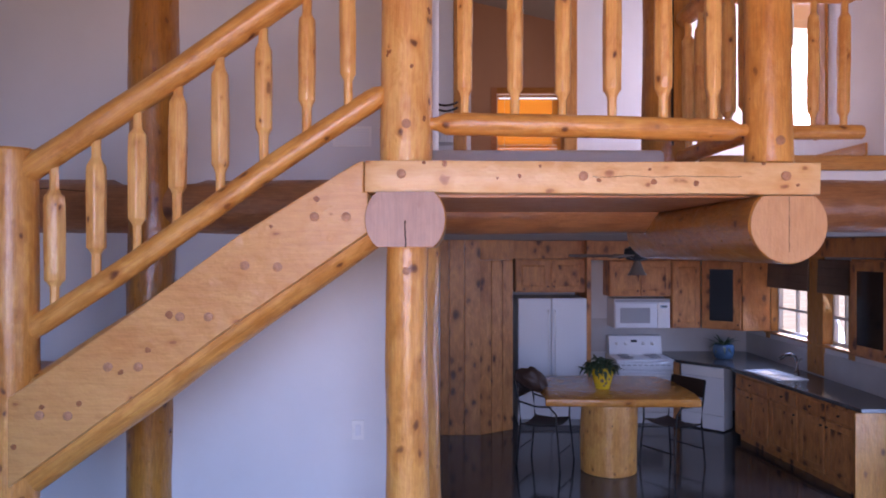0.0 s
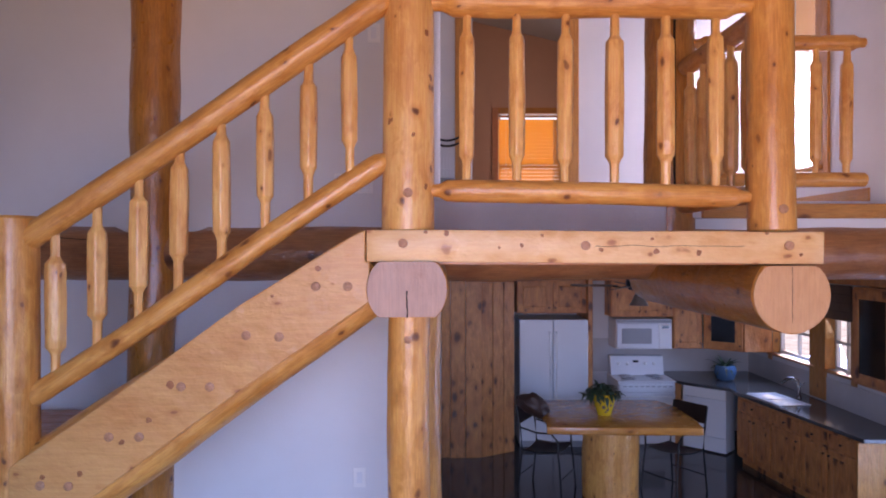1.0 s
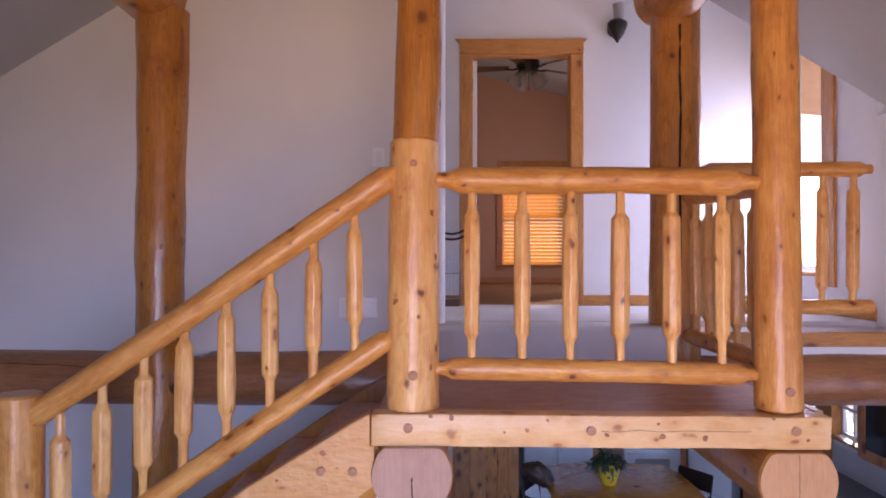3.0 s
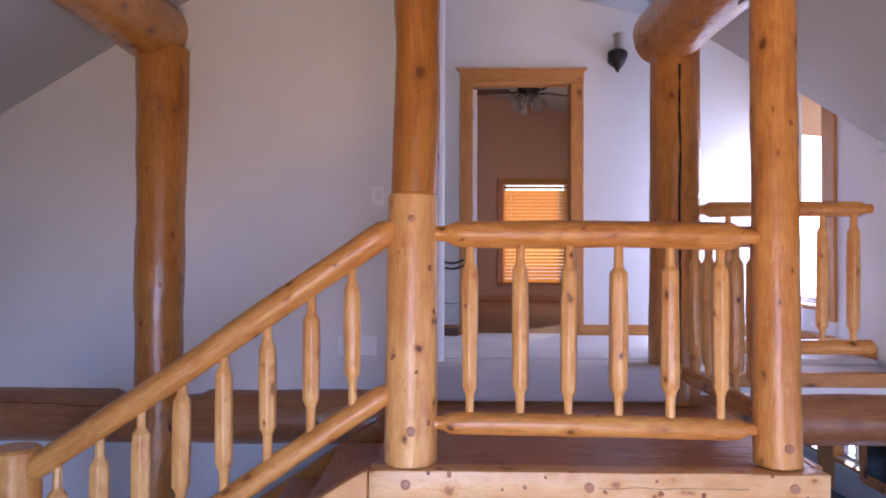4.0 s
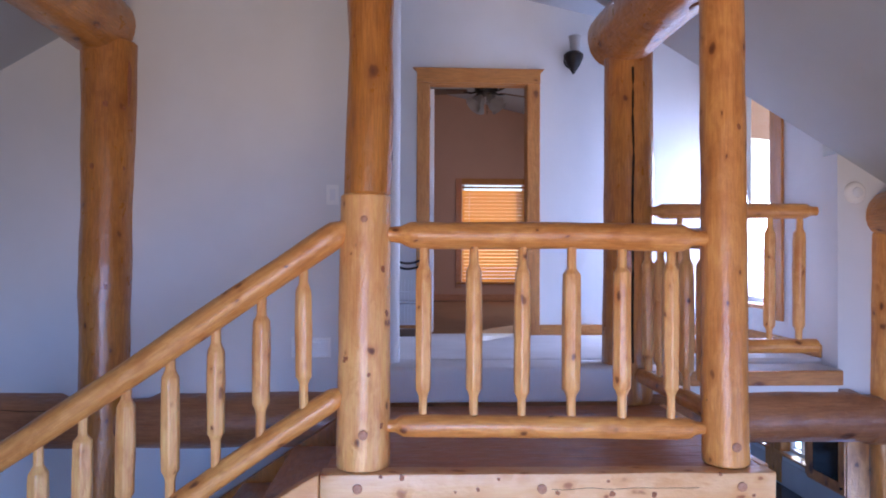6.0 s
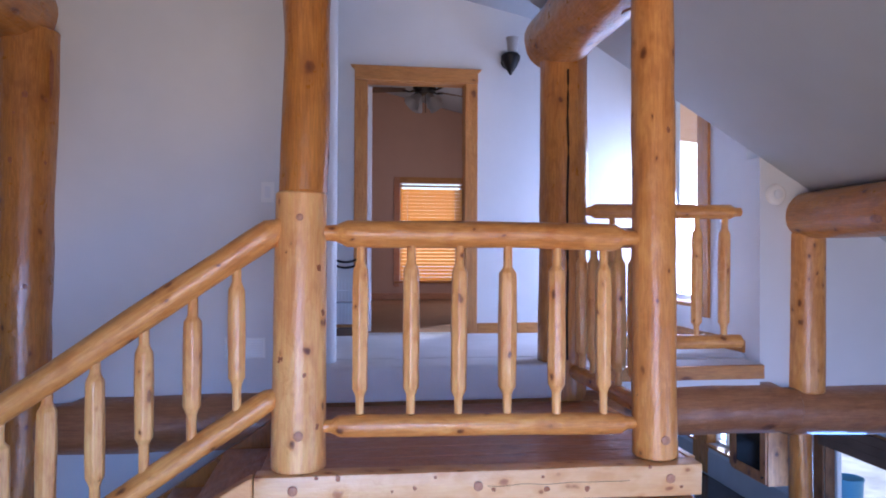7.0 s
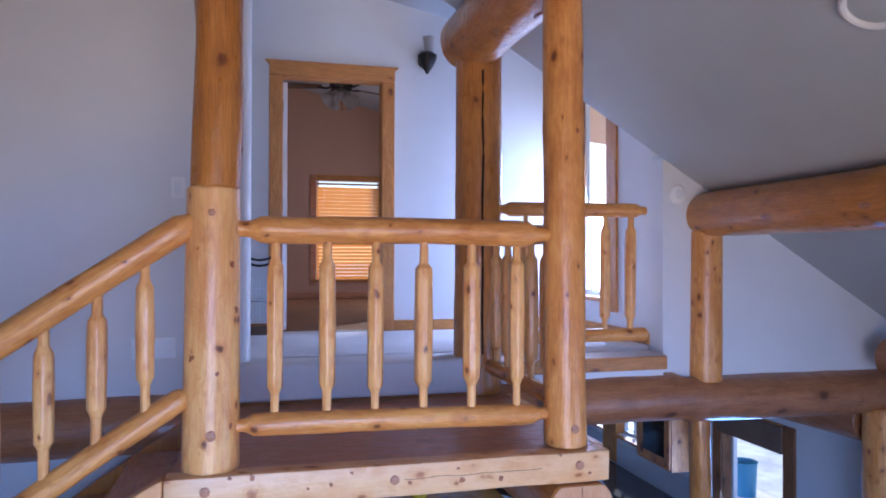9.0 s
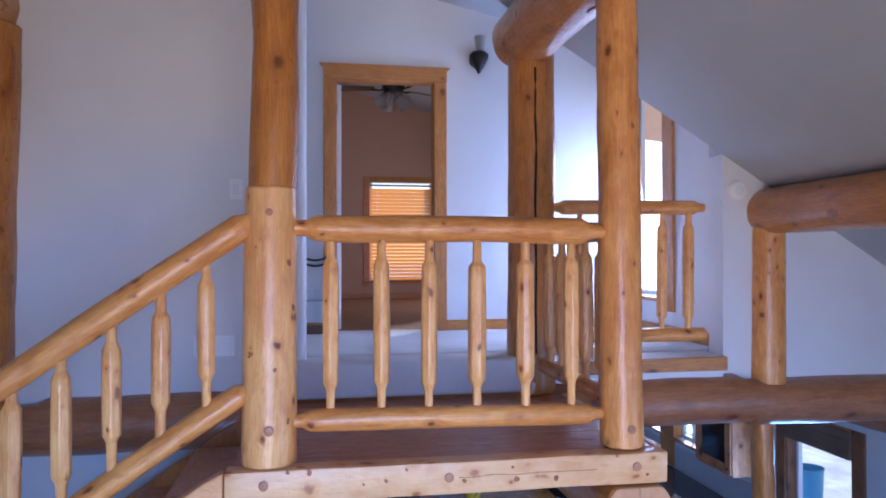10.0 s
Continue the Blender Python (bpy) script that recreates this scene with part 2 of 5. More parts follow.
# ---------------- builders ----------------


def part(name, bm, material, parent=None, label="", smooth=False, at=None):
    """Links a bmesh as one mesh object under a thing or a part."""
    me = bpy.data.meshes.new(name)
    bmesh.ops.recalc_face_normals(bm, faces=bm.faces[:])
    if smooth:
        for f in bm.faces:
            f.smooth = True
        for e in bm.edges:
            if len(e.link_faces) == 2 and e.calc_face_angle(0) > 0.75:
                e.smooth = False
    bm.to_mesh(me)
    bm.free()
    me.materials.append(material)
    ob = new(name, me)
    if at is not None:
        ob.matrix_world = at
    if parent:
        ob.parent = parent
        ob.matrix_parent_inverse = parent.matrix_world.inverted()
    if label:
        ob["label"] = label
    return ob


def thing(name, label, category, group="", kind="", at=(0, 0, 0), rz=0.0):
    e = new(name)
    e.matrix_world = pose(*at, 0, 0, rz)
    e.empty_display_size = 0.1
    return tagged(e, label, category, group, kind)


def box(x0, x1, y0, y1, z0, z1, bevel=0.0, bm=None, seg=1):
    out = bm or bmesh.new()
    m = Matrix.LocRotScale(((x0 + x1) / 2, (y0 + y1) / 2, (z0 + z1) / 2), None, (abs(x1 - x0), abs(y1 - y0), abs(z1 - z0)))
    made = bmesh.ops.create_cube(out, size=1, matrix=m)["verts"]
    if bevel:
        edges = list({e for v in made for e in v.link_edges})
        bmesh.ops.bevel(out, geom=edges, offset=bevel, segments=seg, affect="EDGES", profile=0.5)
    return out


def prism(points, y0, y1, bevel=0.0, axis="y", bm=None):
    """A slab with the given outline, between two values of the other axis."""
    out = bm or bmesh.new()
    put = {"y": lambda p, v: (p[0], v, p[1]), "z": lambda p, v: (p[0], p[1], v), "x": lambda p, v: (v, p[0], p[1])}[axis]
    a = [out.verts.new(put(p, y0)) for p in points]
    b = [out.verts.new(put(p, y1)) for p in points]
    out.faces.new(a)
    out.faces.new(b[::-1])
    for i in range(len(points)):
        j = (i + 1) % len(points)
        out.faces.new((a[i], b[i], b[j], a[j]))
    bmesh.ops.recalc_face_normals(out, faces=out.faces[:])
    if bevel:
        bmesh.ops.bevel(out, geom=out.edges[:], offset=bevel, segments=2, affect="EDGES", profile=0.5)
    return out


def turned(profile, segs=20, bm=None, at=(0, 0, 0), wob=0.0, seed=0.0, bend=0.0, flat=None, facets=0):
    """A closed body of rings round local z; profile: (z, radius). wob: uneven radius; bend: uneven axis; flat: (low, high) local x limits."""
    out = bm or bmesh.new()
    rings = []
    for z, r in profile:
        cx = bend * noise.noise((seed + 3.1, z * 0.9, 0.4))
        cy = bend * noise.noise((seed + 8.7, z * 0.9, 2.4))
        ring = []
        for i in range(segs):
            a = 2 * math.pi * i / segs
            k = 1 + wob * noise.noise((math.cos(a) * 0.9 + seed, math.sin(a) * 0.9, z * 2.1 + seed)) + 0.45 * wob * noise.noise((math.cos(a) * 2.6, math.sin(a) * 2.6 + seed, z * 6.0))
            if facets:
                step = 2 * math.pi / facets
                u = (a + seed) % step - step / 2
                k *= 1 - 0.8 * (1 - math.cos(step / 2) / math.cos(u))
            px, py = cx + r * k * math.cos(a), cy + r * k * math.sin(a)
            if flat:
                px = min(max(px, flat[0]), flat[1])
            ring.append(out.verts.new((at[0] + px, at[1] + py, at[2] + z)))
        rings.append(ring)
    for a, b in zip(rings, rings[1:]):
        for i in range(segs):
            j = (i + 1) % segs
            out.faces.new((a[i], a[j], b[j], b[i]))
    out.faces.new(rings[0][::-1])
    out.faces.new(rings[-1])
    return out


def log_profile(length, r0, r1, chamfer=0.008, taper=0.0, tip=0.5):
    """Radii along a log; taper: length of a turned-down end, tip: its radius as a share."""
    n = max(4, int(length / 0.07))
    zs = [length * i / n for i in range(n + 1)]
    out = []
    for z in zs:
        r = r0 + (r1 - r0) * z / length
        if taper and not taper <= z <= length - taper:
            continue
        out.append((z, r))
    if taper:
        out = [(0, r0 * tip), (taper * 0.3, r0 * tip), (taper * 0.55, r0 * tip * 1.08), (taper * 0.82, r0 * 0.86), (taper * 0.93, r0 * 0.96)] + out + [(length - taper * 0.93, r1 * 0.96), (length - taper * 0.82, r1 * 0.86), (length - taper * 0.55, r1 * tip * 1.08), (length - taper * 0.3, r1 * tip), (length, r1 * tip)]
    else:
        out[0] = (0, r0 - chamfer)
        out.insert(1, (chamfer, r0))
        out[-1] = (length, r1 - chamfer)
        out.insert(-1, (length - chamfer, r1))
    return out


def between(p0, p1):
    """The pose whose local z runs from p0 to p1."""
    d = Vector(p1) - Vector(p0)
    return Matrix.Translation(p0) @ d.to_track_quat("Z", "Y").to_matrix().to_4x4()


def log(name, p0, p1, r0, r1, material, parent=None, seed=1.0, wob=0.07, bend=0.012, taper=0.0, tip=0.5, segs=28, label="", flat=None, chamfer=0.008):
    length = (Vector(p1) - Vector(p0)).length
    bm = turned(log_profile(length, r0, r1, chamfer, taper, tip), segs, None, (0, 0, 0), wob, seed, bend, flat)
    ob = part(name, bm, material, None, label, True, between(p0, p1))
    if parent:
        ob.parent = parent
        ob.matrix_parent_inverse = parent.matrix_world.inverted()
    return ob


def peg(parent, x, y, z, r=0.018, facing=(0, -1, 0)):
    """A dowel end, a little proud of the wood."""
    bm = turned([(0, r), (0.005, r), (0.007, r * 0.8)], 14)
    d = Vector(facing)
    return part("peg", bm, plug_wood, parent, "round dowel end", True, Matrix.Translation((x, y, z)) @ d.to_track_quat("Z", "Y").to_matrix().to_4x4())


def face_knot(parent, at, facing, r, tall=1.0):
    """A dark uneven knot, a little proud of the wood; drawn tall it serves as a crack."""
    bm = turned([(-0.006, r), (0.001, r * 0.9), (0.002, r * 0.4)], 16, None, (0, 0, 0), 0.45, at[0] * 9 + at[2] * 5)
    for v in bm.verts:
        v.co.y *= tall
    return part("knot", bm, knot_wood, parent, "dark pine knot or crack", True, Matrix.Translation(at) @ Vector(facing).to_track_quat("Z", "Y").to_matrix().to_4x4())


def tube(bm, points, r, segs=8):
    """A round bar along a line of points."""
    rings = []
    pts = [Vector(p) for p in points]
    for i, p in enumerate(pts):
        d = (pts[min(i + 1, len(pts) - 1)] - pts[max(i - 1, 0)]).normalized()
        q = d.to_track_quat("Z", "Y").to_matrix()
        rings.append([bm.verts.new(p + q @ Vector((r * math.cos(2 * math.pi * k / segs), r * math.sin(2 * math.pi * k / segs), 0))) for k in range(segs)])
    for a, b in zip(rings, rings[1:]):
        for k in range(segs):
            bm.faces.new((a[k], a[(k + 1) % segs], b[(k + 1) % segs], b[k]))
    bm.faces.new(rings[0][::-1])
    bm.faces.new(rings[-1])
    return bm


def structure(name, bm, material, label, category, smooth=False):
    return tagged(part(name, bm, material, None, "", smooth), label, category, "", "structure")


def pierced(x0, x1, z0, z1, y0, y1, holes, axis="y"):
    """A wall slab of pieces round rectangular holes (a0, a1, b0, b1)."""
    bm = bmesh.new()
    xs = sorted({x0, x1, *(h[0] for h in holes), *(h[1] for h in holes)})
    zs = sorted({z0, z1, *(h[2] for h in holes), *(h[3] for h in holes)})
    for a, b in zip(xs, xs[1:]):
        for c, d in zip(zs, zs[1:]):
            if not any(h[0] <= (a + b) / 2 <= h[1] and h[2] <= (c + d) / 2 <= h[3] for h in holes):
                if axis == "y":
                    box(a, b, y0, y1, c, d, 0, bm)
                else:
                    box(y0, y1, a, b, c, d, 0, bm)
    bmesh.ops.remove_doubles(bm, verts=bm.verts[:], dist=0.0005)
    seen = {}
    for f in bm.faces[:]:
        key = tuple(round(v, 3) for v in f.calc_center_median())
        seen.setdefault(key, []).append(f)
    bmesh.ops.delete(bm, geom=[f for fs in seen.values() if len(fs) > 1 for f in fs], context="FACES_ONLY")
    return bm


# ---------------- the shell of the house ----------------
FLOOR, DECK, LOFT = -0.10, 2.70, 2.93
RIDGE_X, RIDGE_Z, PITCH, SHED = -0.2, 5.93, 0.605, 0.22
WEST, EAST, SOUTH, WALL, DOORWALL, NORTH = -5.2, 4.6, -2.4, 4.2, 5.7, 10.6


def roof(x):
    return RIDGE_Z - PITCH * abs(x - RIDGE_X)


def shed(x):
    return RIDGE_Z - SHED * (x - RIDGE_X)


structure("ground", box(-400, 400, -400, 400, -0.5, -0.4), ground_mat, "pale sunlit ground round the house", "ground")
structure("floor", box(WEST, EAST, SOUTH, NORTH, FLOOR - 0.2, FLOOR), floor_mat, "polished dark brown concrete floor", "floor")
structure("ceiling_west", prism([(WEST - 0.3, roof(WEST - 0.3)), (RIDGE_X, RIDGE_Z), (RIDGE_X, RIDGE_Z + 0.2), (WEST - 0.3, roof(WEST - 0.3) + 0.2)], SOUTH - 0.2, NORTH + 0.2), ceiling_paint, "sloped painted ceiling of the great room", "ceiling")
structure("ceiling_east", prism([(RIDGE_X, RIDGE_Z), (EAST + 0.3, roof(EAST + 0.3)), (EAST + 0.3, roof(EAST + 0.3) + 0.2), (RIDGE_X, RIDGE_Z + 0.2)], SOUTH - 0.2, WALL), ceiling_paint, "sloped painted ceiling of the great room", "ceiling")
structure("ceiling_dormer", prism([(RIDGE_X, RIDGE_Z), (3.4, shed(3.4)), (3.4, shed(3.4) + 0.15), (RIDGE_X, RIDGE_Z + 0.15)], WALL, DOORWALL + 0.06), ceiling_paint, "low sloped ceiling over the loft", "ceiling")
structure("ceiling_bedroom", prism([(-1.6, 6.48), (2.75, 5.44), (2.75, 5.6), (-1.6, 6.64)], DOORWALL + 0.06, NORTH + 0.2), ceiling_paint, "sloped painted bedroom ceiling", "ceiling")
structure("ceiling_kitchen", box(-0.04, EAST, WALL + 0.25, NORTH, 2.47, 2.53), kitchen_ceiling, "flat kitchen ceiling, tinted tan for light reflected off the wood", "ceiling")

# wall behind the stairs and the wall beside the dormer
structure("wall_stairs", prism([(WEST, FLOOR), (-0.1, FLOOR), (-0.1, roof(-0.1)), (RIDGE_X, RIDGE_Z), (WEST, roof(WEST))], WALL, WALL + 0.15), wall_paint, "white painted wall behind the log stairs", "wall")
structure("wall_bullnose", turned([(0, 0.0745), (5.95, 0.0745)], 32, None, (-0.1, WALL + 0.075, FLOOR)), wall_paint, "rounded white drywall end of the stair wall", "wall", True)
structure("wall_gable", prism([(2.65, 2.47), (EAST, 2.47), (EAST, roof(EAST)), (2.65, roof(2.65))], WALL, WALL + 0.15), wall_paint, "white painted wall beside the loft", "wall")
structure("wall_header", prism([(-0.04, roof(-0.04) + 0.2), (2.65, roof(2.65) + 0.2), (2.65, shed(2.65)), (-0.04, shed(-0.04))], WALL - 0.1, WALL - 0.004), wall_paint, "painted wall over the loft opening", "wall")
# bedroom wall with its doorway
DOOR = (0.17, 1.005, LOFT, 4.99)
structure("wall_door", pierced(-2.6, 2.65, 2.47, 5.22, DOORWALL, DOORWALL + 0.12, [DOOR]), wall_paint, "white painted loft wall with a doorway", "wall")
structure("wall_door_top", prism([(-2.6, 5.22), (2.65, 5.22), (2.65, shed(2.65)), (RIDGE_X, RIDGE_Z), (-2.6, roof(-2.6))][:4] + [(-1.35, 5.22)], DOORWALL, DOORWALL + 0.12), wall_paint, "white painted upper loft wall under the ceiling", "wall")
# dormer end wall with its window
DORMER, SIDE_WIN = (4.97, 5.6, 3.22, 5.05), (7.8, 9.0, 3.4, 4.88)
structure("wall_dormer", pierced(WALL + 0.15, NORTH, 2.53, 5.5, 2.65, 2.8, [DORMER, SIDE_WIN], "x"), wall_paint, "white painted dormer wall with a tall window", "wall")
# bedroom
BED_WIN = (0.79, 1.73, 3.2, 4.64)
structure("wall_bedroom_north", pierced(-2.6, 2.65, 2.9, 6.5, 10.3, 10.38, [BED_WIN]), tan_paint, "tan painted bedroom wall with a window", "wall")
structure("wall_bedroom_west", box(-1.6, -1.5, DOORWALL + 0.12, 10.3, 2.9, 6.47), tan_paint, "tan painted bedroom side wall", "wall")
structure("wall_bedroom_south", pierced(-1.5, 2.65, LOFT, 5.42, DOORWALL + 0.12, DOORWALL + 0.135, [DOOR]), tan_paint, "tan painted back of the loft wall", "wall")
structure("wall_bedroom_head", prism([(-1.5, 5.42), (2.65, 5.42), (2.65, 5.46), (-1.5, 6.45)], DOORWALL + 0.12, DOORWALL + 0.135), tan_paint, "tan painted top of the loft wall", "wall")
structure("bedroom_floor", box(-2.6, 2.65, DOORWALL + 0.06, 10.3, 2.55, LOFT - 0.006), room_carpet, "brown bedroom carpet", "floor")
structure("loft_floor", box(-2.6, 2.65, WALL + 0.15, DOORWALL + 0.06, 2.55, LOFT, 0.02), carpet_mat, "pale grey carpeted loft floor", "floor")
structure("loft_step", box(-0.12, 1.3, 4.06, WALL + 0.17, 2.72, LOFT - 0.003, 0.03, seg=3), carpet_mat, "carpeted step nosing up to the loft", "step", True)
structure("loft_ledge", box(1.25, 2.62, WALL - 0.1, WALL + 0.17, 2.815, LOFT - 0.035), carpet_mat, "carpeted loft edge behind the railing", "floor")
structure("loft_trim", box(1.5, 2.6, WALL - 0.135, WALL - 0.1, 2.81, LOFT - 0.035, 0.004), trim_wood_x, "pine edge board of the loft floor", "trim")
structure("loft_soffit", box(1.2, 2.62, WALL - 0.05, WALL + 0.15, 2.5, 2.812), wall_paint, "painted drywall below the loft edge", "wall")
# kitchen and great room outer walls
K1, K2, PATIO = (8.78, 9.82, 1.2, 1.86), (7.9, 8.44, 1.2, 1.86), (5.36, 6.24, FLOOR, 1.9)
# opening of an unseen window, added to hold the east fill lamp
EASTWIN = (-1.0, 1.2, 0.6, 2.4)
structure("wall_east", pierced(SOUTH, NORTH, FLOOR - 0.2, 3.1, EAST, EAST + 0.18, [K1, K2, PATIO, EASTWIN], "x"), wall_paint, "white painted outer wall with windows", "wall")
structure("wall_north", box(-0.2, EAST, NORTH, NORTH + 0.15, FLOOR - 0.2, 2.53), wall_paint, "painted kitchen back wall", "wall")
structure("wall_west", box(WEST - 0.15, WEST, SOUTH, WALL + 0.15, FLOOR - 0.2, 3.0), wall_paint, "white painted outer wall", "wall")
SOUTHWIN = (-1.5, 1.75, 0.3, 3.6)
structure("wall_south", pierced(WEST, EAST, FLOOR - 0.2, 4.2, SOUTH - 0.15, SOUTH, [SOUTHWIN, (3.5, EAST, 3.4, 4.2), (WEST, -4, 3.4, 4.2)]), wall_paint, "white painted gable wall with tall windows", "wall")
structure("wall_south_top", prism([(-3.2, 4.2), (2.8, 4.2), (RIDGE_X, RIDGE_Z)], SOUTH - 0.15, SOUTH), wall_paint, "white painted gable top", "wall")
structure("wall_kitchen_west", box(-0.2, -0.04, WALL + 0.15, NORTH, FLOOR, 2.53), wall_paint, "painted kitchen side wall", "wall")
structure("wall_hall_west", box(-2.7, -2.6, WALL + 0.15, DOORWALL, 2.53, 4.6), wall_paint, "white painted hall end wall", "wall")

# ---------------- log frame ----------------


def log_thing(name, label, category, p0, p1, r0, r1, material, seed, ends=None, group="log frame", **kw):
    ob = log(name, p0, p1, r0, r1, material, None, seed, **kw)
    return tagged(ob, label, category, group)


# the posts of the landing
newel = thing("log_post", "tall varnished log post rising from a thicker sleeve on the landing", "log post", "log frame", at=(-0.15, 2.93, DECK))
log("sleeve", (-0.152, 2.93, DECK), (-0.149, 2.93, 3.815), 0.109, 0.103, pale_log, newel, 2.3, wob=0.04, bend=0.004, label="pale peeled lower log")
log("shaft", (-0.135, 2.93, 3.812), (-0.128, 2.93, 5.72), 0.095, 0.1, amber_log, newel, 5.2, wob=0.1, bend=0.02, label="amber varnished upper log")
corner = thing("log_post", "varnished log post at the outer corner of the landing", "log post", "log frame", at=(1.36, 2.93, DECK))
log("shaft", (1.362, 2.93, DECK), (1.345, 2.93, 4.82), 0.096, 0.088, log_wood, corner, 9.4, wob=0.07, bend=0.012)
low = thing("log_post", "varnished log post under the landing", "log post", "log frame", at=(-0.15, 2.94, FLOOR))
log("shaft", (-0.143, 2.94, FLOOR), (-0.147, 2.94, 2.37), 0.1, 0.086, log_wood, low, 4.4, wob=0.07, bend=0.01)
log_thing("log_post", "varnished log post under the back edge of the landing", "log post", (-0.13, 4.11, FLOOR), (-0.13, 4.11, 2.46), 0.112, 0.108, log_wood, 14.0, wob=0.08, bend=0.02)
west_post = log_thing("log_post", "thick amber log post set in the white wall", "log post", (-1.755, 4.16, FLOOR), (-1.70, 4.16, 4.8), 0.125, 0.148, amber_log, 17.2, wob=0.09, bend=0.03)
mid = thing("log_post", "thick brown log post with a long drying crack", "log post", "log frame", at=(1.35, 4.2, 2.7))
log("shaft", (1.35, 4.2, 2.7), (1.35, 4.2, 4.82), 0.15, 0.142, amber_log, mid, 21.5, wob=0.05, bend=0.008)
crack = bmesh.new()
tube(crack, [(1.33 + 0.012 * noise.noise((z * 3.0, 1, 2)), 4.2 - 0.1505 + 0.002 * noise.noise((z * 2, 5, 1)), z) for z in [2.95 + 0.075 * i for i in range(24)]], 0.007, 6)
part("crack", crack, paint("crack_shadow_wood", (0.02, 0.01, 0.005), 0.9, 0), mid, "dark drying crack")
log_thing("log_post", "short varnished log post on the wall beam", "log post", (2.965, 4.2, 2.7), (2.97, 4.2, 3.72), 0.116, 0.108, log_wood, 25.1, wob=0.05, bend=0.01)
log_thing("log_post", "varnished log post under the wall beam", "log post", (2.985, 4.27, FLOOR), (2.985, 4.27, 2.5), 0.074, 0.072, amber_log, 27.7)
log_thing("log_post", "varnished log post by the outer wall", "log post", (4.42, 4.16, FLOOR), (4.4, 4.16, 2.45), 0.12, 0.115, log_wood, 29.3)

# beams
wall_beam = log_thing("log_beam", "long dark brown log beam along the white wall", "log beam", (WEST, 4.22, 2.605), (2.86, 4.22, 2.6), 0.165, 0.158, brown_log, 31.0, wob=0.05, bend=0.02, segs=36, flat=None)
east_beam = log_thing("log_beam", "dark brown log beam along the white wall", "log beam", (2.82, 4.22, 2.578), (EAST, 4.22, 2.55), 0.158, 0.162, brown_log, 33.0, wob=0.06, bend=0.02, segs=36)
for beam in (wall_beam, east_beam):
    for v in beam.data.vertices:
        w = beam.matrix_world @ v.co
        for xc, half in ((-1.7, 0.27), (0.55, 0.2), (2.95, 0.24)):
            k = min(1, max(0, (half - abs(w.x - xc)) / 0.06))
            w.z = min(w.z, 2.775 - 0.045 * k)
        v.co = beam.matrix_world.inverted() @ w
west_purlin = log_thing("log_purlin", "thick amber log purlin under the sloped ceiling", "log beam", (-1.77, 4.28, 4.905), (-1.77, SOUTH, 4.905), 0.19, 0.19, amber_log, 35.0, wob=0.06)
mid_purlin = log_thing("log_purlin", "thick amber log purlin under the sloped ceiling", "log beam", (1.328, 4.32, 4.91), (1.328, SOUTH, 4.91), 0.19, 0.19, amber_log, 37.0, wob=0.06)
eaves_purlin = log_thing("log_purlin", "thick brown log purlin low under the eaves", "log beam", (2.985, 4.26, 3.835), (2.985, SOUTH, 3.835), 0.152, 0.16, amber_log, 39.0, wob=0.06)


def purlin_knot(beam, cx, cz, rad, ky, angle, kr):
    """A dark oval knot on the skin of a log that runs along y; angle from +x in the xz plane."""
    face = Vector((math.cos(radians(angle)), 0, math.sin(radians(angle))))
    spot = turned([(-0.012, kr), (0.002, kr * 0.92), (0.005, kr * 0.6), (0.006, kr * 0.2)], 18)
    for v in spot.verts:
        v.co.x *= 2.1 + 0.5 * noise.noise((v.co.x * 60, v.co.y * 60, ky))
    turn_to = Matrix((Vector((0, 1, 0)), face.cross(Vector((0, 1, 0))), face)).transposed().to_4x4()
    part("knot", spot, brown_log, beam, "dark oval knot", True, Matrix.Translation(Vector((cx, ky, cz)) + face * rad) @ turn_to)


purlin_knot(eaves_purlin, 2.985, 3.835, 0.157, 3.43, 204, 0.026)
purlin_knot(eaves_purlin, 2.985, 3.835, 0.157, 2.75, 197, 0.018)
purlin_knot(mid_purlin, 1.328, 4.91, 0.19, 3.53, 242, 0.022)
purlin_knot(mid_purlin, 1.328, 4.91, 0.19, 3.2, 276, 0.024)
purlin_knot(west_purlin, -1.77, 4.905, 0.19, 3.82, 319, 0.012)
log_thing("ridge_log", "thick amber ridge log", "log beam", (-0.15, 4.19, 5.72), (-0.15, SOUTH, 5.72), 0.15, 0.155, amber_log, 41.0)
log_thing("log_beam", "dark log tie beam with a sawn end on the wall beam", "log beam", (4.31, 4.0, 2.84), (4.31, SOUTH, 2.84), 0.13, 0.13, brown_log, 43.0)
log_thing("log_beam", "dark plate log along the outer wall", "log beam", (4.47, 4.3, 2.3), (4.47, 5.22, 2.3), 0.165, 0.165, brown_log, 44.0)


for post, cx, cy, rad, knots in ((newel, -0.131, 2.93, 0.097, ((-37, 4.448, 0.009), (-30, 4.393, 0.007), (34, 4.242, 0.015), (-2, 3.989, 0.008), (24, 4.003, 0.007))), (west_post, -1.72, 4.16, 0.139, ((19, 4.418, 0.014), (64, 4.061, 0.012), (-10, 4.061, 0.012), (23, 3.387, 0.011), (64, 4.399, 0.011), (-3, 4.314, 0.006)))):
    for angle, z, r in knots:
        out = Vector((math.sin(radians(angle)), -math.cos(radians(angle)), 0))
        face_knot(post, Vector((cx, cy, z)) + out * rad, out, r, 1.3)
# long dark crack up the post's right side, made from a stretched knot
side = Vector((math.sin(radians(66)), -math.cos(radians(66)), 0))
face_knot(west_post, Vector((-1.703, 4.16, 4.56)) + side * 0.147, side, 0.013, 9.0)
split = bmesh.new()
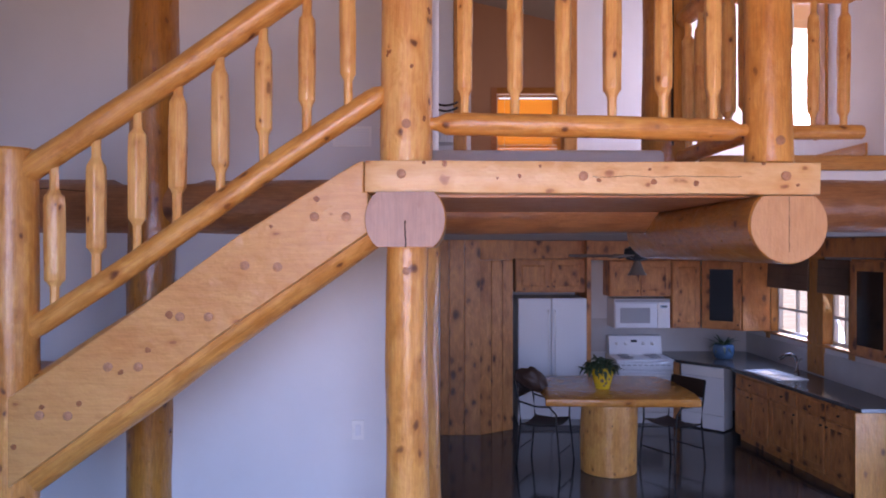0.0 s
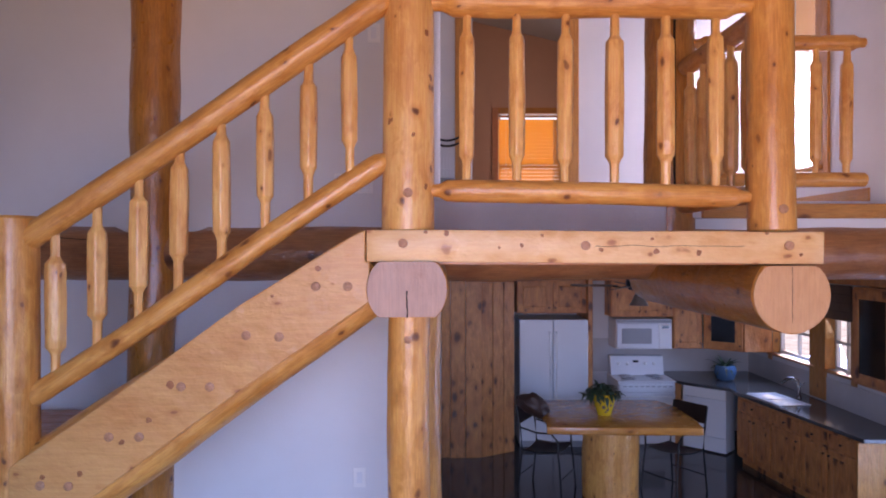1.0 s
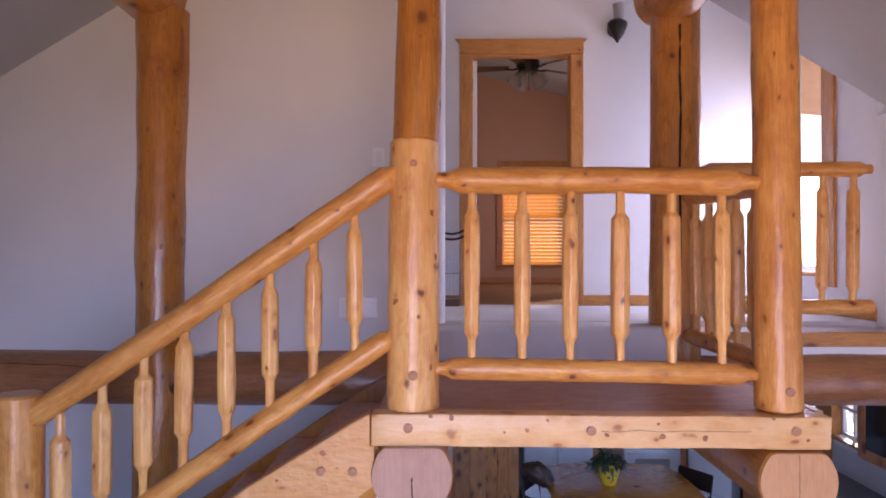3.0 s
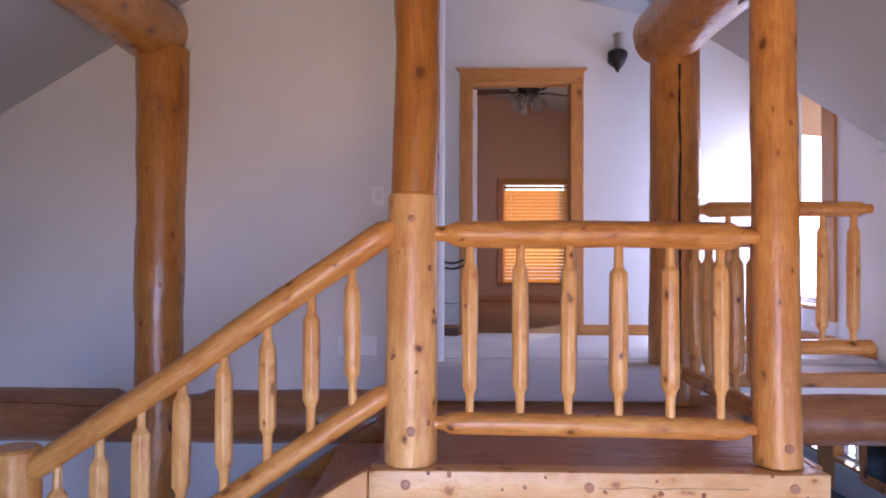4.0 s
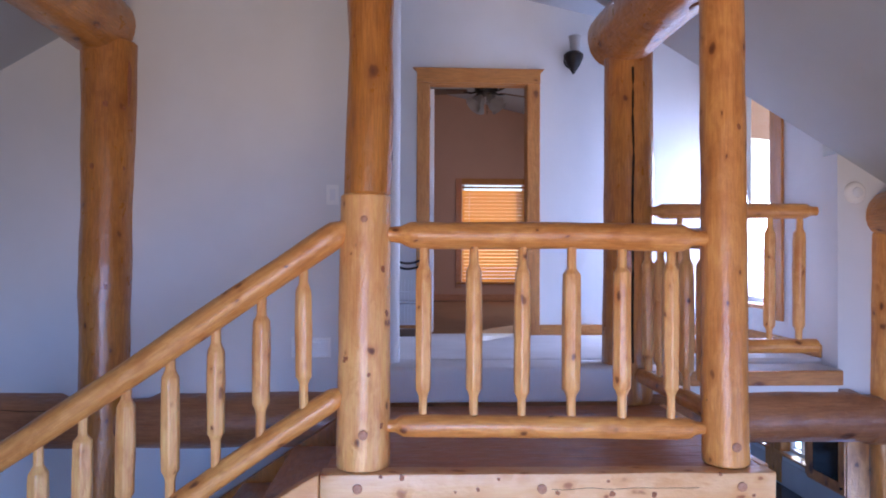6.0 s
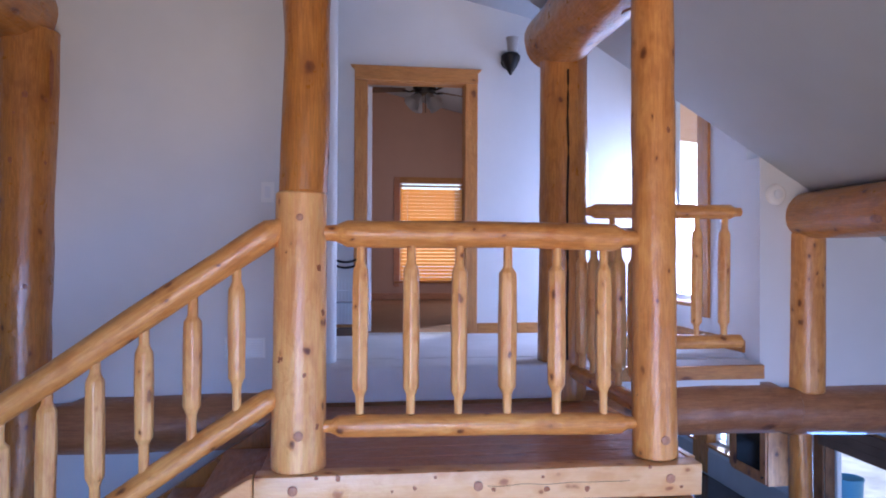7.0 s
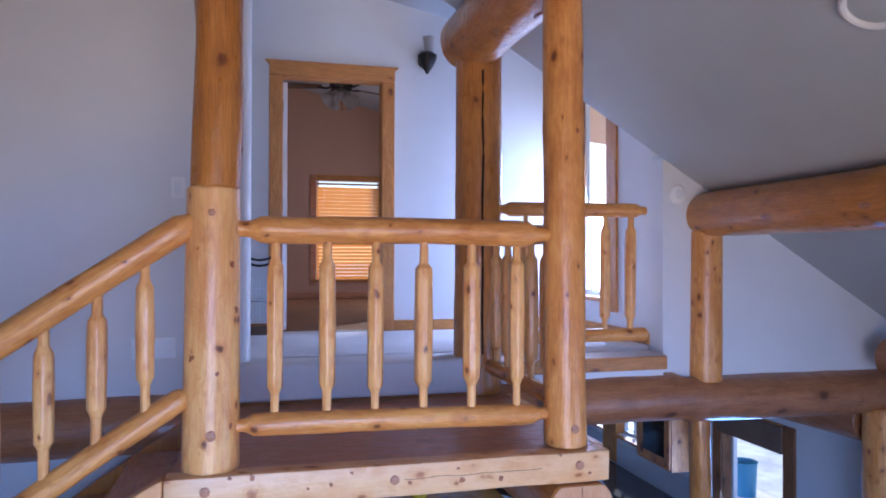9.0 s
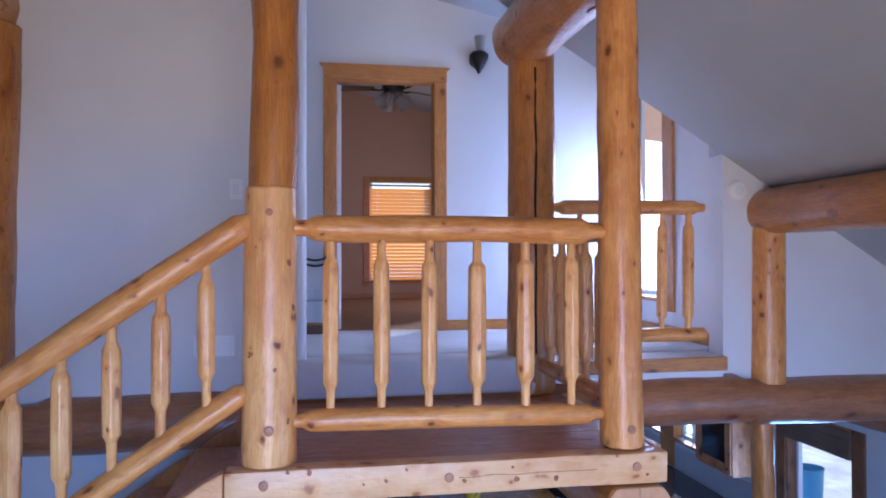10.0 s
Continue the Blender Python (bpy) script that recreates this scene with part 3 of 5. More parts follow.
tube(split, [(-3.2 + 0.1 * k, 4.0595, 2.735 - 0.004 * k + 0.008 * noise.noise((k * 0.6, 2, 7))) for k in range(13)], 0.002, 5)
part("drying_crack", split, bpy.data.materials["crack_shadow_wood"], wall_beam, "thin dark drying crack")


def bearer(x, z, r, y1, seed, label, low, high):
    """A log under the landing whose sawn end faces out."""
    e = thing("log_joist", label, "log beam", "log frame", at=(x, 2.77, z))
    body = log("shaft", (x, 2.775, z), (x, y1, z), r, r, amber_log, e, seed, wob=0.035, bend=0.0, flat=None, segs=40, chamfer=0.006)
    for v in body.data.vertices:
        w = body.matrix_world @ v.co
        w.z = min(max(w.z, low), high)
        v.co = body.matrix_world.inverted() @ w
    bm = bmesh.new()
    ring = []
    for i in range(40):
        a = 2 * math.pi * i / 40
        px, pz = x + (r - 0.005) * math.cos(a), z + (r - 0.005) * math.sin(a)
        ring.append((px, min(max(pz, low + 0.002), high - 0.002)))
    prism(ring, 2.768, 2.776, 0, "y", bm)
    end = part("sawn_end", bm, end_wood if x < 0 else end_wood_warm, e, "pale sawn end grain")
    cr = bmesh.new()
    pts = [(x + 0.004 * noise.noise((k * 2.1, seed, 0)), 2.7675, z - 0.005 - (z - low - 0.004) * k / 7) for k in range(8)] if seed < 50 else [(x + 0.004 * noise.noise((k * 1.1, seed, 0)), 2.7678, z + 0.11 - 0.22 * k / 9) for k in range(10)]
    rr = 0.0032 if seed < 50 else 0.0014
    tube(cr, pts, rr, 5)
    part("drying_crack", cr, bpy.data.materials["crack_shadow_wood"], end, "dark drying crack")
    return e


bearer(-0.15, 2.468, 0.163, 4.1, 45.0, "amber log joist under the landing with a cracked sawn end", 2.358, 2.578)
bearer(1.37, 2.447, 0.157, 4.62, 55.0, "amber log joist under the landing with a round sawn end", 2.27, 2.562)

# ---------------- landing ----------------
landing = thing("stair_landing", "hewn pine stair landing with a brown board deck", "landing", "", at=(0.6, 3.4, 2.58))
fascia = prism([(-0.314, 2.578), (1.513, 2.567), (1.516, 2.697), (-0.314, 2.706)], 2.8, 2.9, 0.006)
bmesh.ops.subdivide_edges(fascia, edges=[e for e in fascia.edges if e.calc_length() > 1], cuts=24, use_grid_fill=True)
for v in fascia.verts:
    v.co.y += 0.004 * noise.noise((v.co.x * 5, v.co.z * 9, 3)) * (v.co.y < 2.85)
    v.co.z += 0.004 * noise.noise((v.co.x * 3.3, v.co.z * 2, 7))
fas = part("fascia_board", fascia, fascia_wood, landing, "pale hewn pine edge board", True)
fas["label"] = "pale hewn pine edge board with dowel ends"
seam = bmesh.new()
tube(seam, [(0.6 + 0.035 * i, 2.7985 + 0.001 * noise.noise((i, 2, 3)), 2.64 + 0.006 * noise.noise((i * 0.35, 4, 1))) for i in range(18)], 0.0009, 5)
part("drying_crack", seam, bpy.data.materials["crack_shadow_wood"], fas, "thin dark drying crack")
for i in range(8):
    y0 = 2.905 + 0.152 * i
    part("deck_board", box(-0.3, 1.5, y0, y0 + 0.1516, 2.645, 2.695 + 0.0008 * (i % 3), 0.0012), deck_wood, landing)
part("end_board", prism([(2.9, 2.575), (4.1, 2.575), (4.1, 2.7), (2.9, 2.7)], 1.5, 1.535, 0.004, "x"), hewn_wood, landing)
part("soffit_board", box(-0.28, 1.5, 2.905, 4.05, 2.563, 2.585, 0.003), deck_wood, landing, "brown board underside")
for x, z in ((-0.167, 2.651), (0.561, 2.642), (1.371, 2.642)):
    peg(landing, x, 2.796, z, 0.019)
peg(newel, -0.148, 2.818, 2.855, 0.019)
peg(newel, -0.148, 2.824, 3.71, 0.014)
peg(corner, 1.365, 2.83, 2.79, 0.019)
peg(low, -0.15, 2.85, 2.26, 0.016)

# ---------------- stairs ----------------
RISE, RUN = 0.199, 0.276
stairs = thing("log_staircase", "log staircase with a hewn pine stringer and thick treads", "staircase", "", at=(-1.0, 3.4, 1.6))
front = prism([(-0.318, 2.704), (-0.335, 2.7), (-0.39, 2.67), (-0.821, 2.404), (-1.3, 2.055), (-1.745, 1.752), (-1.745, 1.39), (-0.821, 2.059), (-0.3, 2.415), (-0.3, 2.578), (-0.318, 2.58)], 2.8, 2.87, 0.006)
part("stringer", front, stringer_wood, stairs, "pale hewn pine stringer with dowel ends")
log("stringer_back", (-0.27, 2.945, 2.475), (-1.78, 2.945, 1.4), 0.1, 0.105, log_wood, stairs, 61.0, label="rounded log back of the stringer")
log("stringer_cap", (-0.31, 2.925, 2.59), (-1.74, 2.945, 1.66), 0.095, 0.13, log_wood, stairs, 62.0, label="rounded log back of the stringer")
part("far_stringer", prism([(-0.318, 2.69), (-0.4, 2.63), (-1.735, 1.73), (-1.735, 1.45), (-0.3, 2.43)], 4.0, 4.05, 0.005), amber_log, stairs)
for k in range(5):
    x1 = -0.318 - RUN * k
    z1 = DECK - RISE * (k + 1)
    bm = prism([(3.0, z1), (4.0, z1), (4.0, z1 - 0.05), (3.9, z1 - 0.085), (3.08, z1 - 0.085), (3.0, z1 - 0.05)], x1 - RUN - 0.02, x1, 0.012, "x")
    part("tread", bm, tread_wood, stairs, "", True)
for x, z in ((-0.387, 2.479), (-0.514, 2.479), (-0.661, 2.278), (-0.792, 2.284), (-0.937, 2.079), (-1.051, 2.079), (-1.218, 1.879), (-1.339, 1.879), (-1.5, 1.683), (-1.613, 1.685)):
    peg(stairs, x, 2.796, z, 0.0185)
STRINGER_KNOTS = ((-1.095, 2.083, 0.02), (-1.181, 1.945, 0.012), (-1.289, 1.857, 0.013), (-1.459, 1.732, 0.012), (-1.719, 1.558, 0.014), (-1.606, 1.718, 0.012), (-0.507, 2.551, 0.012), (-0.69, 2.44, 0.008))
for x, z, r in STRINGER_KNOTS:
    face_knot(stairs, (x, 2.7995, z), (0, -1, 0), r)
FASCIA_KNOTS = ((-0.077, 2.696, 0.008), (0.007, 2.694, 0.012), (0.307, 2.642, 0.009), (0.389, 2.682, 0.007), (0.624, 2.624, 0.009), (0.827, 2.669, 0.007), (0.843, 2.619, 0.013), (1.013, 2.612, 0.011), (1.284, 2.691, 0.008), (1.42, 2.605, 0.007), (0.217, 2.633, 0.006))
for x, z, r in FASCIA_KNOTS:
    face_knot(landing, (x, 2.7985, z), (0, -1, 0), r)
for post, cx, rad, knots in ((newel, -0.151, 0.1045, ((48, 3.511, 0.011), (63, 3.331, 0.012), (-42, 3.15, 0.015), (14, 3.09, 0.007), (45, 2.885, 0.01), (-70, 2.872, 0.012))), (corner, 1.354, 0.0905, ((19, 4.099, 0.011), (-52, 3.806, 0.01), (28, 3.463, 0.012), (-67, 2.971, 0.01), (-23, 3.217, 0.006)))):
    for angle, z, r in knots:
        out = Vector((math.sin(radians(angle)), -math.cos(radians(angle)), 0))
        face_knot(post, Vector((cx, 2.93, z)) + out * rad, out, r, 1.3)
lowpost = thing("newel_post", "short varnished log newel post at the foot of the flight", "log post", "log frame", at=(-1.79, 2.9, FLOOR))
log("shaft", (-1.79, 2.9, FLOOR), (-1.79, 2.9, 2.765), 0.105, 0.098, log_wood, lowpost, 64.0, wob=0.04, chamfer=0.012)
lower = thing("stair_landing", "lower stair landing with a brown board deck", "landing", "", at=(-2.4, 3.4, 1.6))
for i in range(8):
    y0 = 2.86 + 0.15 * i
    part("deck_board", box(-3.0, -1.9, y0, y0 + 0.147, 1.65, 1.7, 0.003), deck_wood, lower)
part("ledger", box(-3.0, -1.9, 4.08, 4.195, 1.5, 1.648, 0.005), hewn_wood, lower)
part("bearer", box(-3.0, -1.9, 2.9, 3.0, 1.5, 1.648, 0.005), hewn_wood, lower)

# ---------------- railings ----------------


def spindle_profile(h, r, neck, low, high, rnd):
    """A hewn pole between heights low and high, cut down through a short cone to a straight thin neck at both ends."""
    cone = rnd.uniform(0.024, 0.034), rnd.uniform(0.022, 0.032)
    out = [(0, neck), (low - cone[0] - 0.004, neck * 1.03), (low - cone[0], neck * 1.08), (low - cone[0] * 0.45, (neck + r) * 0.5), (low - 0.004, r * 0.95), (low, r)]
    swell = rnd.uniform(0.35, 0.65)
    for i in range(1, 9):
        k = i / 9
        out.append((low + (high - low) * k, r * (1 + 0.06 * math.exp(-((k - swell) / 0.3) ** 2) + rnd.uniform(-0.012, 0.012))))
    return out + [(high, r * 0.98), (high + 0.004, r * 0.94), (high + cone[1] * 0.5, (neck + r) * 0.5), (high + cone[1], neck * 1.1), (high + cone[1] + 0.004, neck * 1.03), (h, neck)]


def spindle(parent, x, y, z0, z1, seed, r=0.0355, low=0.1, high=0.1):
    """low, high: how far below and above the body the necks run."""
    h = z1 - z0
    rnd = random.Random(seed)
    prof = spindle_profile(h, r, 0.0188 * rnd.uniform(0.94, 1.08), low, h - high, rnd)
    bm = turned(prof, 40, None, (0, 0, 0), 0.035, seed * 1.7, 0.006, None, rnd.choice((6, 7, 8)))
    ob = part("spindle", bm, pale_log, None, "", True, pose(x, y, z0, rnd.uniform(-0.5, 0.5), rnd.uniform(-0.5, 0.5), rnd.uniform(0, 360)))
    ob.parent = parent
    ob.matrix_parent_inverse = parent.matrix_world.inverted()
    return ob


front_rail = thing("log_railing", "peeled log railing along the front of the landing", "railing", "log railings", at=(0.6, 2.9, DECK))
log("top_rail", (-0.07, 2.92, 3.656), (1.28, 2.92, 3.64), 0.058, 0.056, log_wood, front_rail, 71.0, taper=0.115, tip=0.55, wob=0.1, bend=0.016)
log("bottom_rail", (-0.07, 2.92, 2.868), (1.28, 2.92, 2.855), 0.046, 0.046, log_wood, front_rail, 73.0, taper=0.085, tip=0.55, wob=0.1, bend=0.016)
for i, (x, rad, lo, hi) in enumerate(((0.091, 0.0335, 3.017, 3.502), (0.296, 0.034, 3.018, 3.502), (0.499, 0.034, 3.002, 3.495), (0.707, 0.0385, 3.015, 3.489), (0.919, 0.0375, 3.02, 3.496), (1.13, 0.034, 3.016, 3.504))):
    spindle(front_rail, x, 2.92, 2.87, 3.63, 80 + i, rad, lo - 2.87, 3.63 - hi)

side_rail = thing("log_railing", "peeled log railing along the side of the landing", "railing", "log railings", at=(1.4, 3.5, DECK))
log("top_rail", (1.385, 2.98, 3.64), (1.385, 4.12, 3.67), 0.05, 0.05, log_wood, side_rail, 75.0, taper=0.1, tip=0.5)
log("bottom_rail", (1.385, 2.98, 2.87), (1.385, 4.12, 2.88), 0.043, 0.043, log_wood, side_rail, 77.0, taper=0.1, tip=0.5)
for i in range(5):
    spindle(side_rail, 1.385, 3.2 + 0.1875 * i, 2.87, 3.65, 90 + i, 0.036, 0.135 + 0.008 * (i % 3), 0.125)

stair_rail = thing("log_railing", "peeled log railing sloping down beside the stairs", "railing", "log railings", at=(-1.0, 2.9, 2.0))
T0, T1 = (-0.19, 2.9, 3.70), (-1.79, 2.9, 2.624)
B0, B1 = (-0.19, 2.9, 3.036), (-1.79, 2.9, 1.955)
log("top_rail", T0, T1, 0.056, 0.054, log_wood, stair_rail, 78.0, taper=0.09, tip=0.6, wob=0.09, bend=0.02)
log("bottom_rail", B0, B1, 0.047, 0.046, log_wood, stair_rail, 79.5, taper=0.1, tip=0.55, wob=0.09, bend=0.02)
for i, (x, lo, hi) in enumerate(((-1.614, 2.223, 2.566), (-1.439, 2.357, 2.694), (-1.265, 2.477, 2.822), (-1.098, 2.608, 2.958), (-0.923, 2.7, 3.072), (-0.742, 2.849, 3.177), (-0.567, 2.966, 3.298), (-0.39, 3.076, 3.421))):
    k = (x - T0[0]) / (T1[0] - T0[0])
    z0, z1 = B0[2] + k * (B1[2] - B0[2]) + 0.01, T0[2] + k * (T1[2] - T0[2])
    spindle(stair_rail, x, 2.9, z0, z1, 100 + i, 0.041 - 0.001 * i, lo - z0, z1 - hi)

loft_rail = thing("log_railing", "peeled log railing along the loft edge", "railing", "log railings", at=(2.0, 4.12, LOFT))
log("top_rail", (1.46, 4.12, 3.84), (2.47, 4.12, 3.845), 0.046, 0.045, log_wood, loft_rail, 81.0, taper=0.07, tip=0.6)
log("bottom_rail", (1.46, 4.12, 3.035), (2.47, 4.12, 3.035), 0.043, 0.043, log_wood, loft_rail, 83.0)
for i in range(5):
    spindle(loft_rail, 1.632 + 0.1825 * i, 4.12, 3.03, 3.84, 120 + i, 0.036, 0.13, 0.13)

# ---------------- loft: door, trim, fittings ----------------
door_1 = thing("door_1", "open doorway with pine casing and crown head", "door", "", "structure", at=(0.6, DOORWALL, LOFT))
part("casing", box(0.085, 0.19, DOORWALL - 0.022, DOORWALL - 0.001, LOFT, 4.975, 0.004), trim_wood, door_1)
part("casing", box(0.985, 1.09, DOORWALL - 0.022, DOORWALL - 0.001, LOFT, 4.975, 0.004), trim_wood, door_1)
part("head_casing", prism([(0.085, 4.977), (1.09, 4.977), (1.09, 5.06), (1.125, 5.095), (0.05, 5.095), (0.085, 5.06)], DOORWALL - 0.034, DOORWALL - 0.001, 0.003), trim_wood_x, door_1)
part("jamb", box(0.172, 0.192, DOORWALL + 0.001, DOORWALL + 0.12, LOFT, 4.972), trim_wood, door_1)
part("jamb", box(0.983, 1.003, DOORWALL + 0.001, DOORWALL + 0.12, LOFT, 4.972), trim_wood, door_1)
part("head_jamb", box(0.172, 1.003, DOORWALL + 0.001, DOORWALL + 0.12, 4.972, 4.988), trim_wood_x, door_1)
leaf = part("door_leaf", box(0.195, 0.232, DOORWALL + 0.13, DOORWALL + 0.9, LOFT + 0.012, 4.96, 0.003), white_enamel, door_1, "white painted door leaf standing open")
for z in (3.15, 3.95, 4.75):
    part("hinge", box(0.1925, 0.199, DOORWALL + 0.085, DOORWALL + 0.128, z - 0.05, z + 0.05, 0.002), chrome, door_1)
for x0, x1 in ((-0.6, 0.083), (1.092, 2.65)):
    structure("baseboard", box(x0, x1, DOORWALL - 0.016, DOORWALL - 0.001, LOFT, LOFT + 0.085, 0.004), trim_wood_x, "low pine baseboard on the loft wall", "baseboard")
structure("baseboard", box(2.634, 2.649, WALL + 0.16, DOORWALL - 0.02, LOFT, LOFT + 0.085, 0.004), trim_wood_y, "low pine baseboard on the dormer wall", "baseboard")

sconce = thing("wall_sconce", "dark iron wall sconce with an upright glass shade", "lamp", at=(1.425, DOORWALL, 5.2))
bm = turned([(0, 0.062), (0.012, 0.068), (0.03, 0.05), (0.04, 0.03)], 20)
part("backplate", bm, dark_iron, sconce, "", True, Matrix.Translation((1.35, DOORWALL - 0.001, 5.17)) @ pose(0, 0, 0, 90))
bm = bmesh.new()
tube(bm, [(1.35, DOORWALL - 0.03, 5.16), (1.35, DOORWALL - 0.08, 5.12), (1.35, DOORWALL - 0.12, 5.13), (1.35, DOORWALL - 0.125, 5.2)], 0.014, 8)
part("arm", bm, dark_iron, sconce, "", True)
bm = turned([(-0.125, 0.008), (-0.1, 0.022), (-0.06, 0.05), (0.0, 0.078), (0.03, 0.08), (0.05, 0.06)], 18, None, (1.345, DOORWALL - 0.1, 5.165))
part("cup", bm, dark_iron, sconce, "", True)
bm = turned([(0, 0.036), (0.04, 0.044), (0.09, 0.046), (0.13, 0.054), (0.125, 0.049), (0.08, 0.04), (0.02, 0.032)], 18, None, (1.36, DOORWALL - 0.1, 5.216))
part("shade", bm, frosted, sconce, "frosted glass shade", True)


def wall_plate(name, label, category, x, y, z, w, h, rockers):
    e = thing(name, label, category, at=(x, y, z))
    part("plate", box(x - w / 2, x + w / 2, y - 0.007, y - 0.0005, z - h / 2, z + h / 2, 0.0025), white_plastic, e)
    for k in range(rockers):
        rx = x + (k - (rockers - 1) / 2) * 0.046
        part("rocker", box(rx - 0.016, rx + 0.016, y - 0.011, y - 0.006, z - 0.033, z + 0.033, 0.002), white_enamel, e)
    return e


wall_plate("light_switch", "white rocker switch plate on the painted wall", "switch", -0.424, WALL, 3.927, 0.075, 0.118, 1)
wall_plate("light_switch", "white rocker switch plate low on the stair wall", "switch", -0.509, WALL, 1.265, 0.075, 0.118, 1)
grille = thing("wall_vent", "white slotted air grille on the stair wall", "vent", at=(-0.5, WALL, 3.03))
part("frame", box(-0.66, -0.43, WALL - 0.008, WALL - 0.0005, 2.965, 3.085, 0.003), white_plastic, grille)
for k in range(7):
    part("slat", box(-0.645, -0.445, WALL - 0.013, WALL - 0.007, 2.975 + 0.0145 * k, 2.983 + 0.0145 * k), white_enamel, grille)
smoke = thing("smoke_detector", "round white smoke detector on the wall", "detector", at=(2.755, WALL, 3.97))
part("body", turned([(0, 0.066), (0.012, 0.068), (0.026, 0.06), (0.034, 0.045)], 28), white_plastic, smoke, "", True, Matrix.Translation((2.755, WALL - 0.0005, 3.965)) @ pose(0, 0, 0, 90))
part("cap", turned([(0.03, 0.032), (0.042, 0.03), (0.046, 0.02)], 24), white_enamel, smoke, "", True, Matrix.Translation((2.755, WALL - 0.0005, 3.965)) @ pose(0, 0, 0, 90))
alarm = thing("ceiling_speaker", "round white ring fixture on the sloped ceiling", "fixture", at=(2.21, 2.1, 4.47))
slope = Matrix.Translation((2.21, 2.1, roof(2.21) - 0.001)) @ pose(0, 0, 0, 0, 180 + math.degrees(math.atan(PITCH)), 0)
ringm = bmesh.new()
tube(ringm, [(0.1 * math.cos(a), 0.1 * math.sin(a), 0.012) for a in [2 * math.pi * i / 32 for i in range(33)]], 0.016, 8)
part("ring", ringm, white_enamel, alarm, "", True, slope)
part("disc", turned([(0, 0.095), (0.006, 0.095), (0.01, 0.08)], 28), ceiling_paint, alarm, "", True, slope)

# things beside the bedroom door
rack = thing("wall_rack", "white wire wall rack with two dark cables looped over it", "rack", at=(0.02, DOORWALL, 3.3))
bm = bmesh.new()
for z in (3.02, 3.2, 3.28):
    tube(bm, [(-0.1, DOORWALL - 0.03, z), (0.08, DOORWALL - 0.03, z)], 0.006, 6)
for k in range(7):
    tube(bm, [(-0.09 + 0.027 * k, DOORWALL - 0.03, 3.02), (-0.09 + 0.027 * k, DOORWALL - 0.03, 3.38)], 0.003, 6)
part("wire_frame", bm, white_enamel, rack, "", True)
part("shelf", box(-0.1, 0.08, DOORWALL - 0.15, DOORWALL - 0.02, 3.19, 3.2), grey_plastic, rack)
for k in range(2):
    bm = bmesh.new()
    tube(bm, [(-0.12 + 0.02 * i, DOORWALL - 0.05, 3.56 - 0.045 * k - 0.05 * math.sin(math.pi * i / 14)) for i in range(13)], 0.009, 8)
    part("cable", bm, dark_iron, rack, "dark hanging cable", True)
part("base", box(-0.1, 0.08, DOORWALL - 0.1, DOORWALL - 0.02, LOFT, LOFT + 0.06, 0.004), fabric_brown, rack)

# ---------------- windows ----------------


def window_y(name, label, x0, x1, z0, z1, y, depth, bars, material):
    """A window in a wall across y, with casing on the near side."""
    w = thing(name, label, "window", "", "structure", at=((x0 + x1) / 2, y, z0))
    c = 0.085
    part("casing", box(x0 - c, x0, y - 0.02, y - 0.001, z0 - c, z1 + c, 0.003), material, w)
    part("casing", box(x1, x1 + c, y - 0.02, y - 0.001, z0 - c, z1 + c, 0.003), material, w)
    part("head_casing", box(x0, x1, y - 0.022, y - 0.001, z1, z1 + c, 0.003), trim_wood_x, w)
    part("sill", box(x0 - c, x1 + c, y - 0.05, y + 0.02, z0 - 0.03, z0, 0.004), trim_wood_x, w)
    fr = bmesh.new()
    for a, b, p, q in ((x0, x0 + 0.04, z0, z1), (x1 - 0.04, x1, z0, z1), (x0 + 0.04, x1 - 0.04, z1 - 0.008, z1), (x0 + 0.04, x1 - 0.04, z0, z0 + 0.04), (x0 + 0.04, x1 - 0.04, (z0 + z1) / 2 - 0.02, (z0 + z1) / 2 + 0.02)):
        box(a, b, y + depth, y + depth + 0.045, p, q, 0, fr)
    part("sash", fr, white_enamel, w)
    return w


